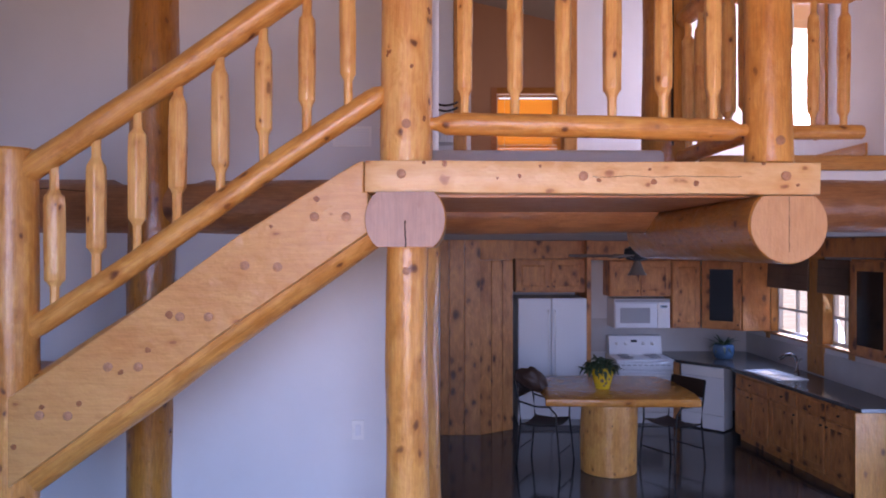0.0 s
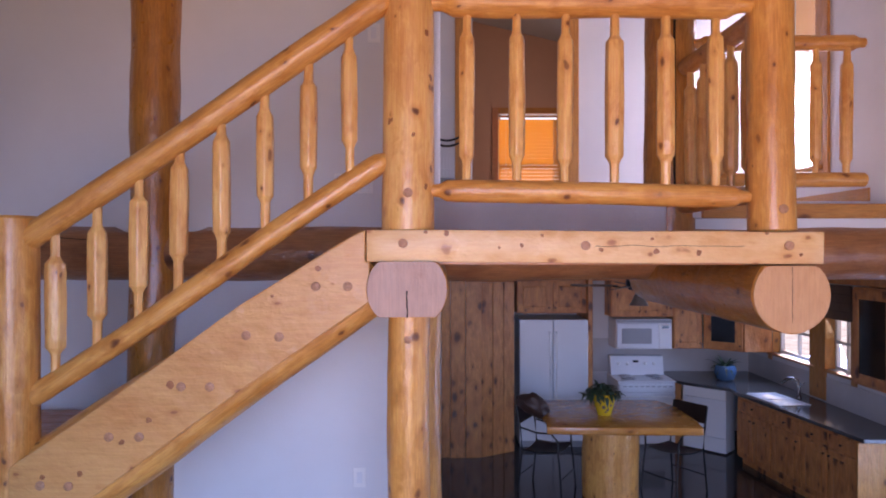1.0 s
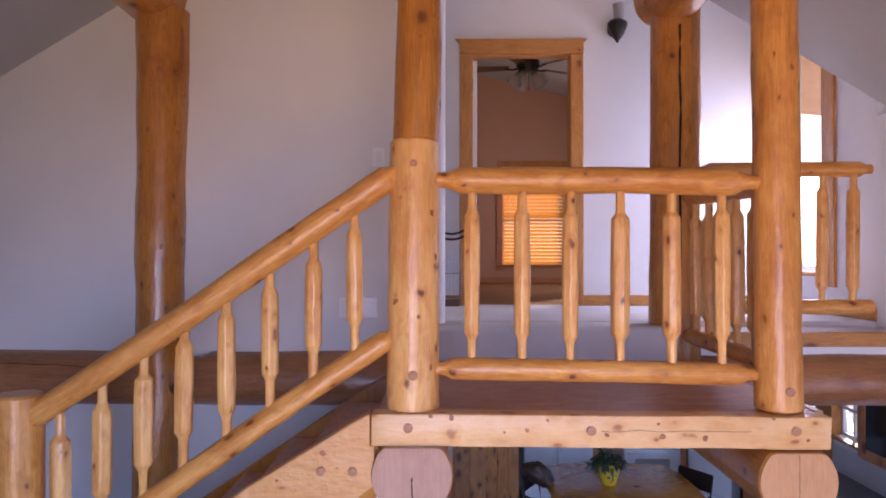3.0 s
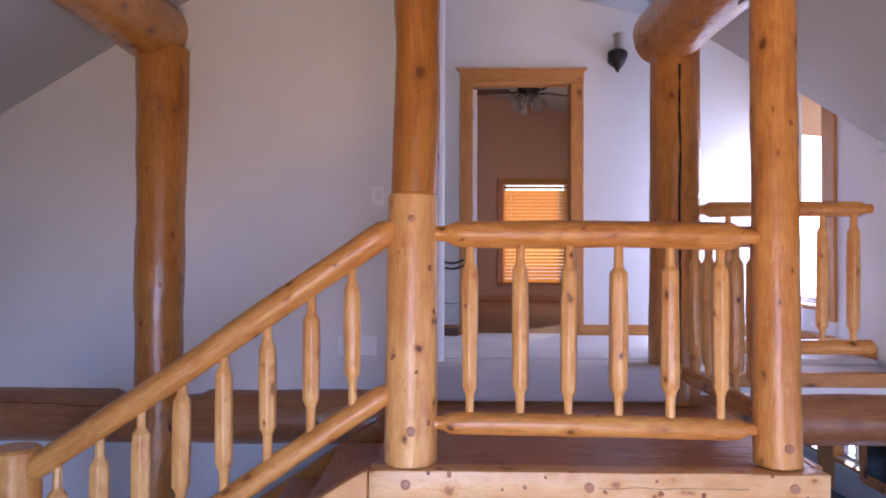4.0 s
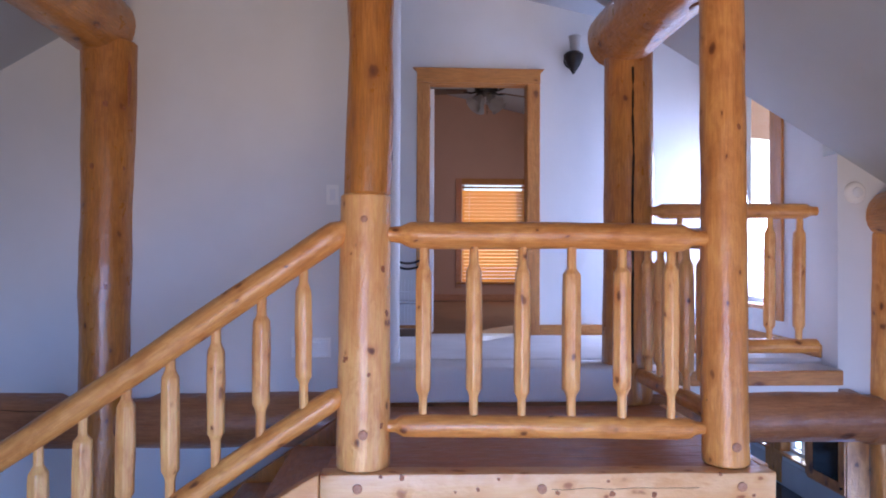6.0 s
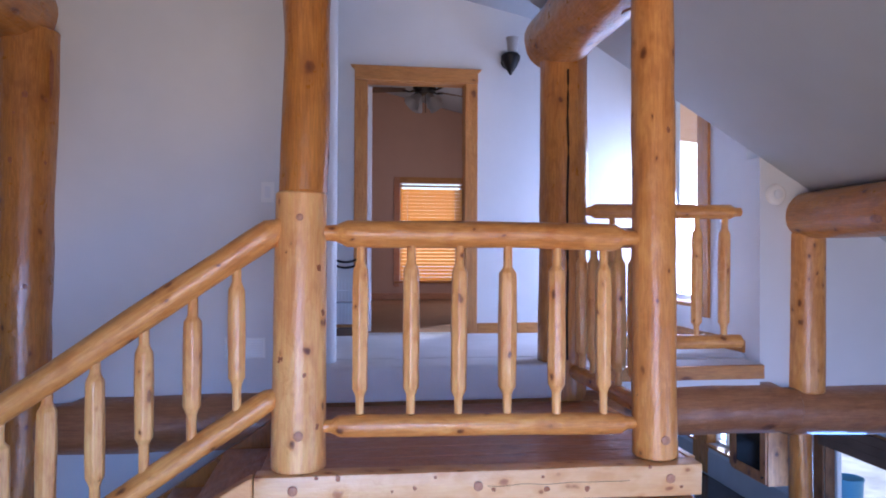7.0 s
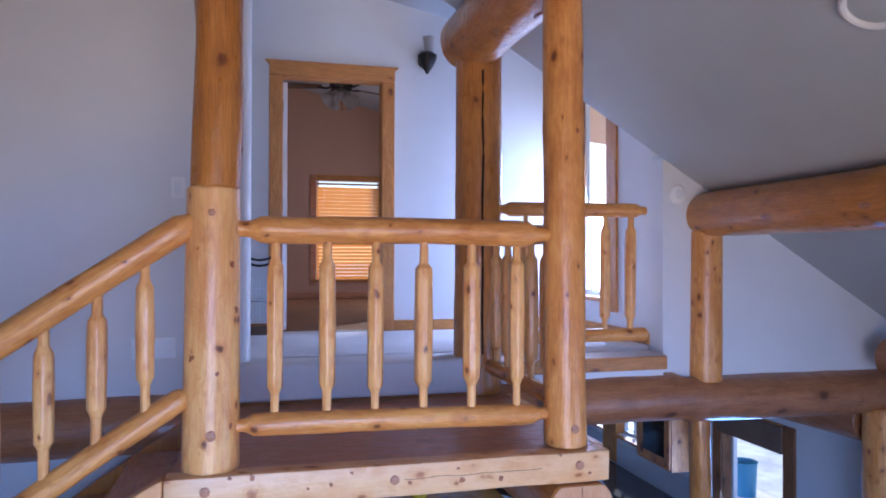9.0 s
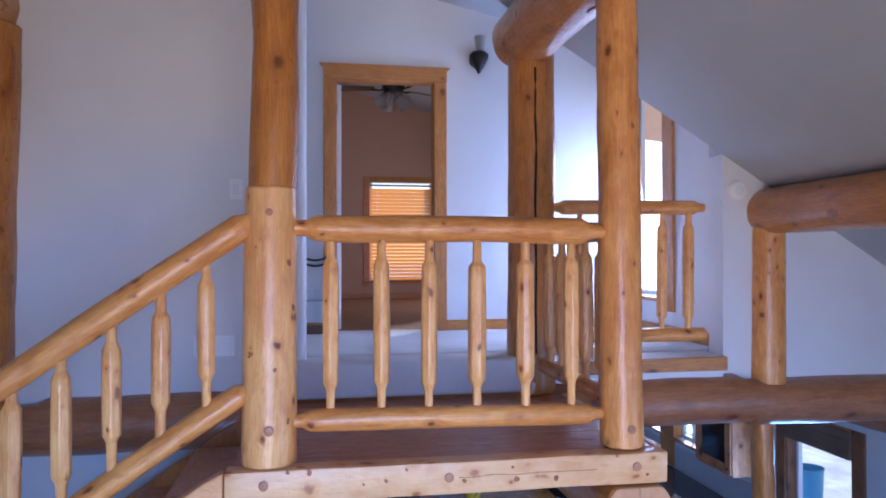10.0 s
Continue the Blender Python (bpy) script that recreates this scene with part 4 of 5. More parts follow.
def window_x(name, label, y0, y1, z0, z1, x, depth, material, casing=0.08, rail=True, mullions=0, wide_near=0.0):
    """A window in a wall across x, with casing on the inner side."""
    w = thing(name, label, "window", "", "structure", at=(x, (y0 + y1) / 2, z0))
    c = casing
    part("casing", box(x - 0.022, x - 0.001, y0 - c - wide_near, y0, z0 - c, z1 + c, 0.003), material, w)
    part("casing", box(x - 0.022, x - 0.001, y1, y1 + c, z0 - c, z1 + c, 0.003), material, w)
    part("head_casing", box(x - 0.024, x - 0.001, y0, y1, z1, z1 + c, 0.003), trim_wood_y, w)
    part("sill", box(x - 0.05, x + 0.02, y0 - c, y1 + c, z0 - 0.03, z0, 0.004), trim_wood_y, w)
    part("liner", box(x, x + depth, y0, y0 + 0.012, z0, z1), material, w)
    part("liner", box(x, x + depth, y1 - 0.012, y1, z0, z1), material, w)
    fr = bmesh.new()
    bits = [(y0, y0 + 0.04, z0, z1), (y1 - 0.04, y1, z0, z1), (y0 + 0.04, y1 - 0.04, z1 - 0.04, z1), (y0 + 0.04, y1 - 0.04, z0, z0 + 0.04)]
    if rail:
        bits.append((y0 + 0.04, y1 - 0.04, (z0 + z1) / 2 - 0.018, (z0 + z1) / 2 + 0.018))
    for k in range(mullions):
        ym = y0 + (y1 - y0) * (k + 1) / (mullions + 1)
        bits.append((ym - 0.015, ym + 0.015, z0 + 0.04, z1 - 0.04))
    for a, b, p, q in bits:
        box(x + depth, x + depth + 0.04, a, b, p, q, 0, fr)
    part("sash", fr, white_enamel, w)
    pane = part("pane", box(x + depth + 0.018, x + depth + 0.022, y0 + 0.03, y1 - 0.03, z0 + 0.03, z1 - 0.03), glass, w, "clear glass pane")
    pane.visible_shadow = False
    return w


window_x("window_1", "tall dormer window in a pine frame, bright with daylight", DORMER[0], DORMER[1], DORMER[2], DORMER[3], 2.65, 0.1, trim_wood, 0.1, False, 0, 0.06)
window_x("window_2", "white double-hung kitchen window in a pine frame", K1[0], K1[1], K1[2], K1[3], EAST, 0.1, trim_wood, 0.1, True, 1)
window_x("window_3", "white double-hung kitchen window in a pine frame", K2[0], K2[1], K2[2], K2[3], EAST, 0.1, trim_wood, 0.1, True, 1)
window_x("window_4", "added unseen great room window in a pine frame round the east fill lamp", EASTWIN[0], EASTWIN[1], EASTWIN[2], EASTWIN[3], EAST, 0.1, trim_wood, 0.1, True, 2)
bedwin = window_y("window_5", "bedroom window in a pine frame behind a wooden blind", BED_WIN[0], BED_WIN[1], BED_WIN[2], BED_WIN[3], 10.3, 0.03, 1, deck_wood)
patio = window_x("door_2", "glazed patio door in a pine frame, its shade put into the colour", PATIO[0], PATIO[1], PATIO[2], PATIO[3], EAST, 0.1, shaded_trim, 0.13, False, 0, 0.02)
patio["category"] = "door"
southwin = thing("window_6", "tall gable windows of the great room with white frames", "window", "", "structure", at=(-0.2, SOUTH, 0.6))
for k in range(5):
    xx = SOUTHWIN[0] + (SOUTHWIN[1] - SOUTHWIN[0]) * k / 4
    part("mullion", box(xx - 0.05, xx + 0.05, SOUTH - 0.12, SOUTH - 0.04, SOUTHWIN[2], SOUTHWIN[3], 0.004), trim_wood, southwin)

# the blind
blind = thing("window_blind", "honey wooden slat blind glowing in the sun", "blind", at=(1.26, 10.26, 3.2))
part("head_rail", box(0.8, 1.72, 10.22, 10.28, 4.575, 4.6, 0.003), trim_wood_x, blind)
slat = None
for k in range(26):
    z = 3.23 + 0.0515 * k
    bm = box(-0.46, 0.46, -0.026, 0.026, -0.0015, 0.0015)
    if slat is None:
        slat = part("slat", bm, slat_mat, blind, "", False, pose(1.26, 10.25, z, -55))
    else:
        bm.free()
        o = slat.copy()
        scene.collection.objects.link(o)
        o.matrix_world = pose(1.26, 10.25, z, -55 if k < 13 else -62)
        o.parent, o.matrix_parent_inverse = blind, blind.matrix_world.inverted()
for x in (0.9, 1.6):
    bm = bmesh.new()
    tube(bm, [(x, 10.222, 3.22), (x, 10.222, 4.58)], 0.0025, 5)
    part("cord", bm, white_plastic, blind)
structure("baseboard", box(-1.5, 2.65, 10.284, 10.299, LOFT, LOFT + 0.09, 0.004), deck_wood, "low pine baseboard in the bedroom", "baseboard")


window_x("window_7", "bedroom side window in a pine frame", *SIDE_WIN, 2.65, 0.09, trim_wood, 0.08, False)
side_blind = thing("window_blind", "wooden slat blind with its upper slats turned open", "blind", at=(2.63, 8.4, 3.4))
for k in range(34):
    z = 3.42 + 0.042 * k
    part("slat", box(-0.026, 0.026, -0.6, 0.6, -0.0015, 0.0015), trim_wood_y, side_blind, "", False, pose(2.69, 8.4, z, 0, -26 if z > 4.34 else 72, 0))


def ceiling_fan(x, y, z, label, arms, turn, lamps, top):
    """A ceiling fan: rod, motor housing, blades with brackets, light shades."""
    e = thing("ceiling_fan", label, "fan", "ceiling fans", at=(x, y, z))
    part("rod", turned([(0.06, 0.012), (top - z, 0.012), (top - z + 0.001, 0.05), (top - z + 0.02, 0.055)], 14, None, (x, y, z)), dark_iron, e, "", True)
    part("motor", turned([(-0.06, 0.05), (-0.05, 0.1), (0.0, 0.125), (0.05, 0.12), (0.075, 0.07), (0.08, 0.03)], 24, None, (x, y, z)), dark_iron, e, "dark motor housing", True)
    for k in range(arms):
        at = pose(x, y, z, 0, 0, turn + 360 * k / arms)
        br = bmesh.new()
        tube(br, [(0.09, 0, -0.02), (0.16, 0, -0.035), (0.24, 0, -0.02)], 0.01, 6)
        part("bracket", br, dark_iron, e, "", True, at)
        bl = prism([(0.2, -0.045), (0.6, -0.068), (0.64, -0.05), (0.65, 0.0), (0.64, 0.05), (0.6, 0.068), (0.2, 0.045)], -0.004, 0.004, 0.0, "z")
        part("blade", bl, fabric_brown, e, "dark wooden blade", False, at @ pose(0, 0, -0.016, 11))
    for k in range(lamps):
        a = turn * 0.7 + 360 * k / lamps
        bm = turned([(0, 0.022), (0.03, 0.03), (0.09, 0.055), (0.125, 0.075), (0.12, 0.07), (0.085, 0.05), (0.03, 0.025)], 16)
        for v in bm.verts:
            v.co *= 1.2
        part("shade", bm, frosted if lamps > 1 else smoked, e, "tulip glass shade", True, pose(x, y, z - 0.08, 0, 0, a) @ pose(0.06, 0, 0, 0, 132, 0) if lamps > 1 else pose(x, y, z - 0.05, 180))
    bm = bmesh.new()
    tube(bm, [(x + 0.01, y, z - 0.07), (x + 0.01, y, z - 0.26)], 0.003, 5)
    part("pull_chain", bm, dark_iron, e)
    return e


ceiling_fan(0.835, 7.4, 5.34, "dark ceiling fan with tulip glass lamps in the bedroom", 5, 172, 4, 5.88)
ceiling_fan(1.86, 6.7, 2.3, "dark ceiling fan with a glass lamp over the kitchen table", 5, 20, 1, 2.47)

# ---------------- kitchen ----------------
# knotty board walls of the pantry
pantry = thing("wall_pantry", "knotty pine board wall of the pantry", "wall", "", "structure", at=(0.2, 9.2, FLOOR))
xs = [-0.04, 0.08, 0.28, 0.49]
for a, b in zip(xs, xs[1:]):
    part("board", box(a + 0.002, b - 0.002, 9.2, 9.23, FLOOR, 2.47, 0.004), knotty, pantry)
turnm = Matrix.Translation((0.49, 9.205, 0)) @ pose(0, 0, 0, 0, 0, 33)
for k in range(3):
    part("board", box(0.185 * k + 0.004, 0.185 * k + 0.181, 0, 0.03, FLOOR, 2.2, 0.004), knotty, pantry, "", False, turnm)
part("rail_board", box(0.004, 0.555, -0.004, 0.03, 2.204, 2.47, 0.004), knotty, pantry, "", False, turnm)


def cabinet(name, label, m, w, d, h, doors, drawers=0, material=knotty, toe=0.0, glazed=False, handle=True):
    """A cabinet unit: carcass, framed doors with raised panels and knobs. Local x along the front, y back, z up."""
    e = thing(name, label, "cabinet", "kitchen cabinets")
    e.matrix_world = m
    body = bmesh.new()
    if glazed:
        t = 0.018
        for bits in ((0, t, 0, d, 0, h), (w - t, w, 0, d, 0, h), (t, w - t, 0, d, 0, t), (t, w - t, 0, d, h - t, h), (t, w - t, d - t, d, t, h - t), (t, w - t, 0.02, d - t, h * 0.36, h * 0.36 + t), (t, w - t, 0.02, d - t, h * 0.68, h * 0.68 + t)):
            part("cabinet_board", box(*bits), material, e, "", False, m)
        body.free()
    else:
        box(0, w, 0, d, toe, h, 0.003, body)
        if toe:
            box(0.01, w - 0.01, 0.06, d, 0, toe, 0, body)
        part("carcass", body, material, e, "", False, m)
    top = h
    if drawers:
        dh = 0.15
        for k in range(drawers):
            a, b = w * k / drawers + 0.02, w * (k + 1) / drawers - 0.02
            dr = part("drawer_front", box(a, b, -0.02, -0.001, h - dh - 0.01, h - 0.025, 0.006), material, e, "", False, m)
            part("knob", turned([(0, 0.006), (0.012, 0.007), (0.02, 0.014), (0.027, 0.01)], 10), dark_iron, dr, "", True, m @ pose((a + b) / 2, -0.02, h - dh / 2 - 0.02, 90))
        top = h - dh - 0.02
    for k in range(doors):
        a, b = w * k / doors + 0.015, w * (k + 1) / doors - 0.015
        z0, z1 = toe + 0.02, top - 0.02
        fr = bmesh.new()
        s = min(0.1 if glazed else 0.065, (b - a) * 0.25)
        for bits in ((a, a + s, z0, z1), (b - s, b, z0, z1), (a + s, b - s, z0, z0 + s), (a + s, b - s, z1 - s, z1)):
            box(bits[0], bits[1], -0.021, -0.001, bits[2], bits[3], 0.003, fr)
        dr = part("door", fr, material, e, "", False, m)
        if glazed:
            part("pane", box(a + s - 0.004, b - s + 0.004, -0.012, -0.009, z0 + s - 0.004, z1 - s + 0.004), black_glass, dr, "dark glass pane", False, m)
        else:
            pn = box(a + s, b - s, -0.014, -0.001, z0 + s, z1 - s)
            bmesh.ops.inset_region(pn, faces=[f for f in pn.faces if f.normal.y < -0.5], thickness=min(0.03, (b - a) * 0.12), depth=0.006)
            part("panel", pn, material, dr, "", False, m)
        kx = b - 0.03 if k % 2 == 0 else a + 0.03
        part("knob", turned([(0, 0.006), (0.012, 0.007), (0.02, 0.014), (0.027, 0.01)], 10), dark_iron, dr, "", True, m @ pose(kx, -0.021, z1 - 0.06 if toe else z0 + 0.06, 90))
    return e


fridge = thing("refrigerator", "white side-by-side refrigerator standing against the kitchen wall", "fridge", at=(1.52, 9.6, FLOOR))
FX0, FX1, FY, FZ = 1.04, 1.99, 9.68, 1.665
part("body", box(FX0, FX1, FY + 0.07, FY + 0.78, FLOOR + 0.03, FZ, 0.008), white_enamel, fridge)
part("base_grille", box(FX0 + 0.01, FX1 - 0.01, FY + 0.04, FY + 0.07, FLOOR, FLOOR + 0.08), grey_plastic, fridge)
for a, b, hx in ((FX0, 1.497, 1.455), (1.507, FX1, 1.545)):
    d = part("door", box(a, b, FY, FY + 0.065, FLOOR + 0.09, FZ + 0.004, 0.012, seg=2), white_enamel, fridge)
    bm = bmesh.new()
    tube(bm, [(hx, FY, 1.5), (hx, FY - 0.05, 1.48), (hx, FY - 0.055, 1.1), (hx, FY - 0.055, 0.6), (hx, FY - 0.05, 0.42), (hx, FY, 0.4)], 0.011, 8)
    part("handle", bm, white_plastic, d, "", True)
cabinet("wall_cabinet", "knotty pine cabinet with two doors over the refrigerator", pose(1.02, 9.85, 1.74), 0.99, 0.72, 0.47, 2)
structure("trim", box(2.0, 2.06, 9.72, NORTH, FLOOR, 2.47, 0.004), knotty, "knotty pine end panel beside the refrigerator", "trim")
structure("backsplash", box(2.06, EAST - 0.01, NORTH - 0.012, NORTH - 0.001, 0.8, 1.3), backsplash, "pale grey tiled backsplash", "backsplash")
structure("backsplash", box(EAST - 0.013, EAST - 0.001, 6.35, NORTH - 0.02, 0.8, 1.1), backsplash, "pale grey tiled backsplash under the windows", "backsplash")

for x0, x1, y0 in ((0.95, 1.998, 9.87), (2.062, 3.75, 10.2), (3.752, 4.27, 9.9)):
    structure("soffit", box(x0, x1, y0, y0 + 0.03, 2.185 if x0 > 2 else 2.215, 2.468, 0.004), knotty, "knotty pine boards between the cabinets and the ceiling", "trim")

stove = thing("kitchen_range", "white electric range with a raised control panel", "stove", at=(2.83, 9.8, FLOOR))
part("body", box(2.44, 3.24, 9.84, 10.5, FLOOR + 0.045, 0.82, 0.006), white_enamel, stove)
part("cooktop", box(2.43, 3.25, 9.81, 10.5, 0.821, 0.84, 0.005), white_enamel, stove)
part("oven_door", box(2.45, 3.23, 9.79, 9.838, 0.12, 0.68, 0.01, seg=2), white_enamel, stove)
part("oven_window", box(2.6, 3.08, 9.785, 9.791, 0.3, 0.55, 0.004), grey_plastic, stove)
bm = bmesh.new()
tube(bm, [(2.5, 9.79, 0.63), (2.5, 9.745, 0.63), (3.18, 9.745, 0.63), (3.18, 9.79, 0.63)], 0.011, 8)
part("handle", bm, white_plastic, stove, "", True)
part("vent_strip", box(2.45, 3.23, 9.795, 9.838, 0.7, 0.8, 0.006), white_enamel, stove)
for k in range(9):
    part("slot", box(2.5 + 0.08 * k, 2.55 + 0.08 * k, 9.791, 9.796, 0.76, 0.772), grey_plastic, stove)
part("drawer", box(2.45, 3.23, 9.795, 9.838, FLOOR + 0.085, 0.105, 0.008), white_enamel, stove)
back = part("control_panel", prism([(10.3, 0.84), (10.5, 0.84), (10.5, 1.11), (10.36, 1.11)], 2.45, 3.23, 0.006, "x"), white_enamel, stove)
part("display", box(2.78, 2.86, 10.325, 10.345, 1.02, 1.05), black_glass, back)
for k in (-2, -1, 1, 2):
    part("knob", turned([(0, 0.025), (0.02, 0.022), (0.024, 0.015)], 12), white_plastic, back, "", True, pose(2.83 + 0.13 * k, 10.338, 1.0, 90 + 13))
for x, y, r in ((2.63, 10.0, 0.1), (3.04, 10.0, 0.08), (2.63, 10.22, 0.08), (3.04, 10.22, 0.1)):
    bm = bmesh.new()
    for q in (1.0, 0.72, 0.44):
        tube(bm, [(x + r * q * math.cos(a), y + r * q * math.sin(a), 0.848) for a in [2 * math.pi * i / 20 for i in range(21)]], 0.007, 6)
    part("burner", bm, grey_plastic, stove, "grey burner", True)
stove.location.z -= 0.045
micro = thing("microwave", "white over-range microwave oven under a cabinet", "microwave", at=(2.88, 10.1, 1.2))
part("body", box(2.48, 3.29, 10.13, 10.58, 1.2, 1.63, 0.006), white_enamel, micro)
d = part("door", box(2.49, 3.09, 10.1, 10.128, 1.21, 1.57, 0.008, seg=2), white_enamel, micro)
part("window", box(2.56, 2.99, 10.095, 10.101, 1.28, 1.5, 0.003), grey_plastic, d, "grey meshed window")
part("control_panel", box(3.1, 3.28, 10.105, 10.128, 1.21, 1.57, 0.004), white_plastic, micro)
part("display", box(3.14, 3.24, 10.1, 10.106, 1.5, 1.535), black_glass, micro)
part("vent", box(2.49, 3.28, 10.11, 10.128, 1.58, 1.62, 0.003), grey_plastic, micro)
cabinet("wall_cabinet", "knotty pine cabinet with two doors over the microwave", pose(2.42, 10.18, 1.66), 0.9, 0.4, 0.52, 2)
cabinet("wall_cabinet", "knotty pine wall cabinet with one door", pose(3.33, 10.18, 1.2), 0.42, 0.4, 0.98, 1)
cabinet("wall_cabinet", "corner wall cabinet with a dark glass door", pose(3.76, 10.17, 1.2, 0, 0, -38), 0.56, 0.2, 0.98, 1, glazed=True)
structure("trim", box(4.2, 4.58, 9.8, 9.83, 1.2, 2.2, 0.004), knotty, "knotty pine end panel of the corner cabinet", "trim")
cabinet("wall_cabinet", "wall cabinet with a dark glass door beside the window", pose(4.26, 7.3, 1.245, 0, 0, -90), 0.68, 0.33, 1.0, 1, glazed=True)
structure("soffit", box(4.28, EAST - 0.02, 6.35, 9.8, 2.26, 2.47, 0.004), knotty, "knotty pine soffit over the windows", "trim")
structure("trim", box(EAST - 0.03, EAST - 0.001, 8.42, 8.78, 0.82, 2.26, 0.004), trim_wood, "pine post between the kitchen windows", "trim")

# base units along the outer wall, set on a slight angle
BASE = Matrix.Translation((3.77, 9.0, FLOOR)) @ pose(0, 0, 0, 0, 0, -83)
for k, (w, nd_, ndr) in enumerate(((0.75, 2, 1), (0.55, 1, 1), (0.9, 2, 2))):
    cabinet("base_cabinet", "knotty pine base cabinet under the dark counter", BASE @ pose(sum((0.75, 0.55)[:k]), 0, 0), w - 0.004, 0.5, 0.86, nd_, ndr, toe=0.09)
part_end = structure("trim", box(3.99, 4.56, 6.77, 6.795, FLOOR, 0.76, 0.004), trim_wood, "pale pine end panel of the counter", "trim")
cabinet("base_cabinet", "knotty pine filler cabinet beside the range", pose(3.25, 9.86, FLOOR), 0.09, 0.6, 0.86, 0, toe=0.09)
dish = thing("dishwasher", "white dishwasher set diagonally in the corner", "dishwasher", at=(3.55, 9.5, FLOOR))
DM = Matrix.Translation((3.31, 9.72, FLOOR)) @ pose(0, 0, 0, 0, 0, -45)
part("body", box(0.01, 0.59, 0.03, 0.3, 0.02, 0.86), white_enamel, dish, "", False, DM)
part("door", box(0.0, 0.6, 0, 0.028, 0.22, 0.72, 0.008, seg=2), white_enamel, dish, "", False, DM)
part("control_panel", box(0.0, 0.6, -0.006, 0.028, 0.726, 0.86, 0.006), white_plastic, dish, "", False, DM)
part("kick_plate", box(0.0, 0.6, 0.004, 0.03, 0.02, 0.21, 0.004), white_enamel, dish, "", False, DM)
structure("worktop", prism([(3.25, 9.78), (3.32, 9.67), (3.76, 9.24), (3.745, 9.0), (4.03, 6.74), (4.58, 6.74), (4.58, 10.58), (3.25, 10.58)], 0.765, 0.805, 0.006, "z"), granite, "dark polished kitchen counter", "counter")
sink = thing("kitchen_sink", "white enamel sink set in the dark counter", "sink", at=(4.1, 8.6, 0.8))
SM = Matrix.Translation((4.06, 8.55, 0.806)) @ pose(0, 0, 0, 0, 0, 7)
bm = bmesh.new()
for bits in ((-0.2, 0.2, -0.36, -0.32), (-0.2, 0.2, 0.32, 0.36), (-0.2, -0.16, -0.32, 0.32), (0.16, 0.2, -0.32, 0.32), (-0.16, 0.16, -0.02, 0.02)):
    box(*bits, 0, 0.012, 0.004, bm)
part("rim", bm, white_enamel, sink, "", False, SM)
part("basin", box(-0.16, 0.16, -0.32, 0.32, 0.0, 0.003), white_enamel, sink, "", False, SM)
tap = thing("faucet", "dark arched faucet with a chrome highlight behind the sink", "faucet", at=(4.34, 8.6, 0.8))
bm = bmesh.new()
tube(bm, [(4.36, 8.62, 0.806), (4.36, 8.62, 0.95), (4.34, 8.62, 1.02), (4.29, 8.63, 1.05), (4.22, 8.64, 1.04), (4.16, 8.65, 0.99)], 0.02, 10)
part("spout", bm, nickel, tap, "", True)
part("base", turned([(0, 0.03), (0.03, 0.028), (0.04, 0.02)], 16, None, (4.36, 8.62, 0.8055)), nickel, tap, "", True)
bm = bmesh.new()
tube(bm, [(4.36, 8.62, 0.95), (4.37, 8.57, 0.98), (4.37, 8.52, 1.01)], 0.009, 8)
part("lever", bm, nickel, tap, "", True)
for y0, y1 in ((K1[0], K1[1]), (K2[0], K2[1])):
    v = thing("window_valance", "dark brown folded window shade", "shade", "kitchen shades", at=(EAST, (y0 + y1) / 2, 1.9))
    for k in range(4):
        part("fold", box(EAST - 0.06 + 0.004 * k, EAST - 0.03, y0 - 0.06, y1 + 0.06, 1.82 + 0.1 * k, 1.925 + 0.1 * k, 0.006), fabric_brown, v)
v = thing("window_valance", "dark brown folded shade over the patio door", "shade", "kitchen shades", at=(EAST, 5.8, 1.75))
for k in range(3):
    part("fold", box(EAST - 0.06 + 0.004 * k, EAST - 0.026, PATIO[0] - 0.02, PATIO[1] + 0.02, 1.77 + 0.08 * k, 1.855 + 0.08 * k, 0.006), fabric_brown, v)

# table, chairs, plants
table = thing("dining_table", "honey pine slab table on a thick log pedestal", "table", at=(1.88, 7.8, FLOOR))
edge = [(1.07, 7.31), (1.9, 7.27), (2.69, 7.26), (2.74, 7.6), (2.72, 8.3), (2.6, 8.62), (1.9, 8.68), (1.2, 8.6), (1.08, 8.2), (1.12, 7.7)]
tt = prism(edge, 0.7, 0.787, 0.0, "z")
bmesh.ops.bevel(tt, geom=tt.edges[:], offset=0.018, segments=2, affect="EDGES", profile=0.5)
table_top = wood("table_slab", (0.62, 0.27, 0.055), (0.52, 0.2, 0.035), (0.42, 0.14, 0.022), (0.1, 0.035, 0.01), "X", gloss=0.1)
part("tabletop", tt, table_top, table, "glossy honey pine slab with a natural edge", True)
log("pedestal", (1.84, 7.77, FLOOR), (1.84, 7.77, 0.7), 0.31, 0.305, log_wood, table, 140.0, wob=0.05, bend=0.0, segs=40, label="thick log pedestal")


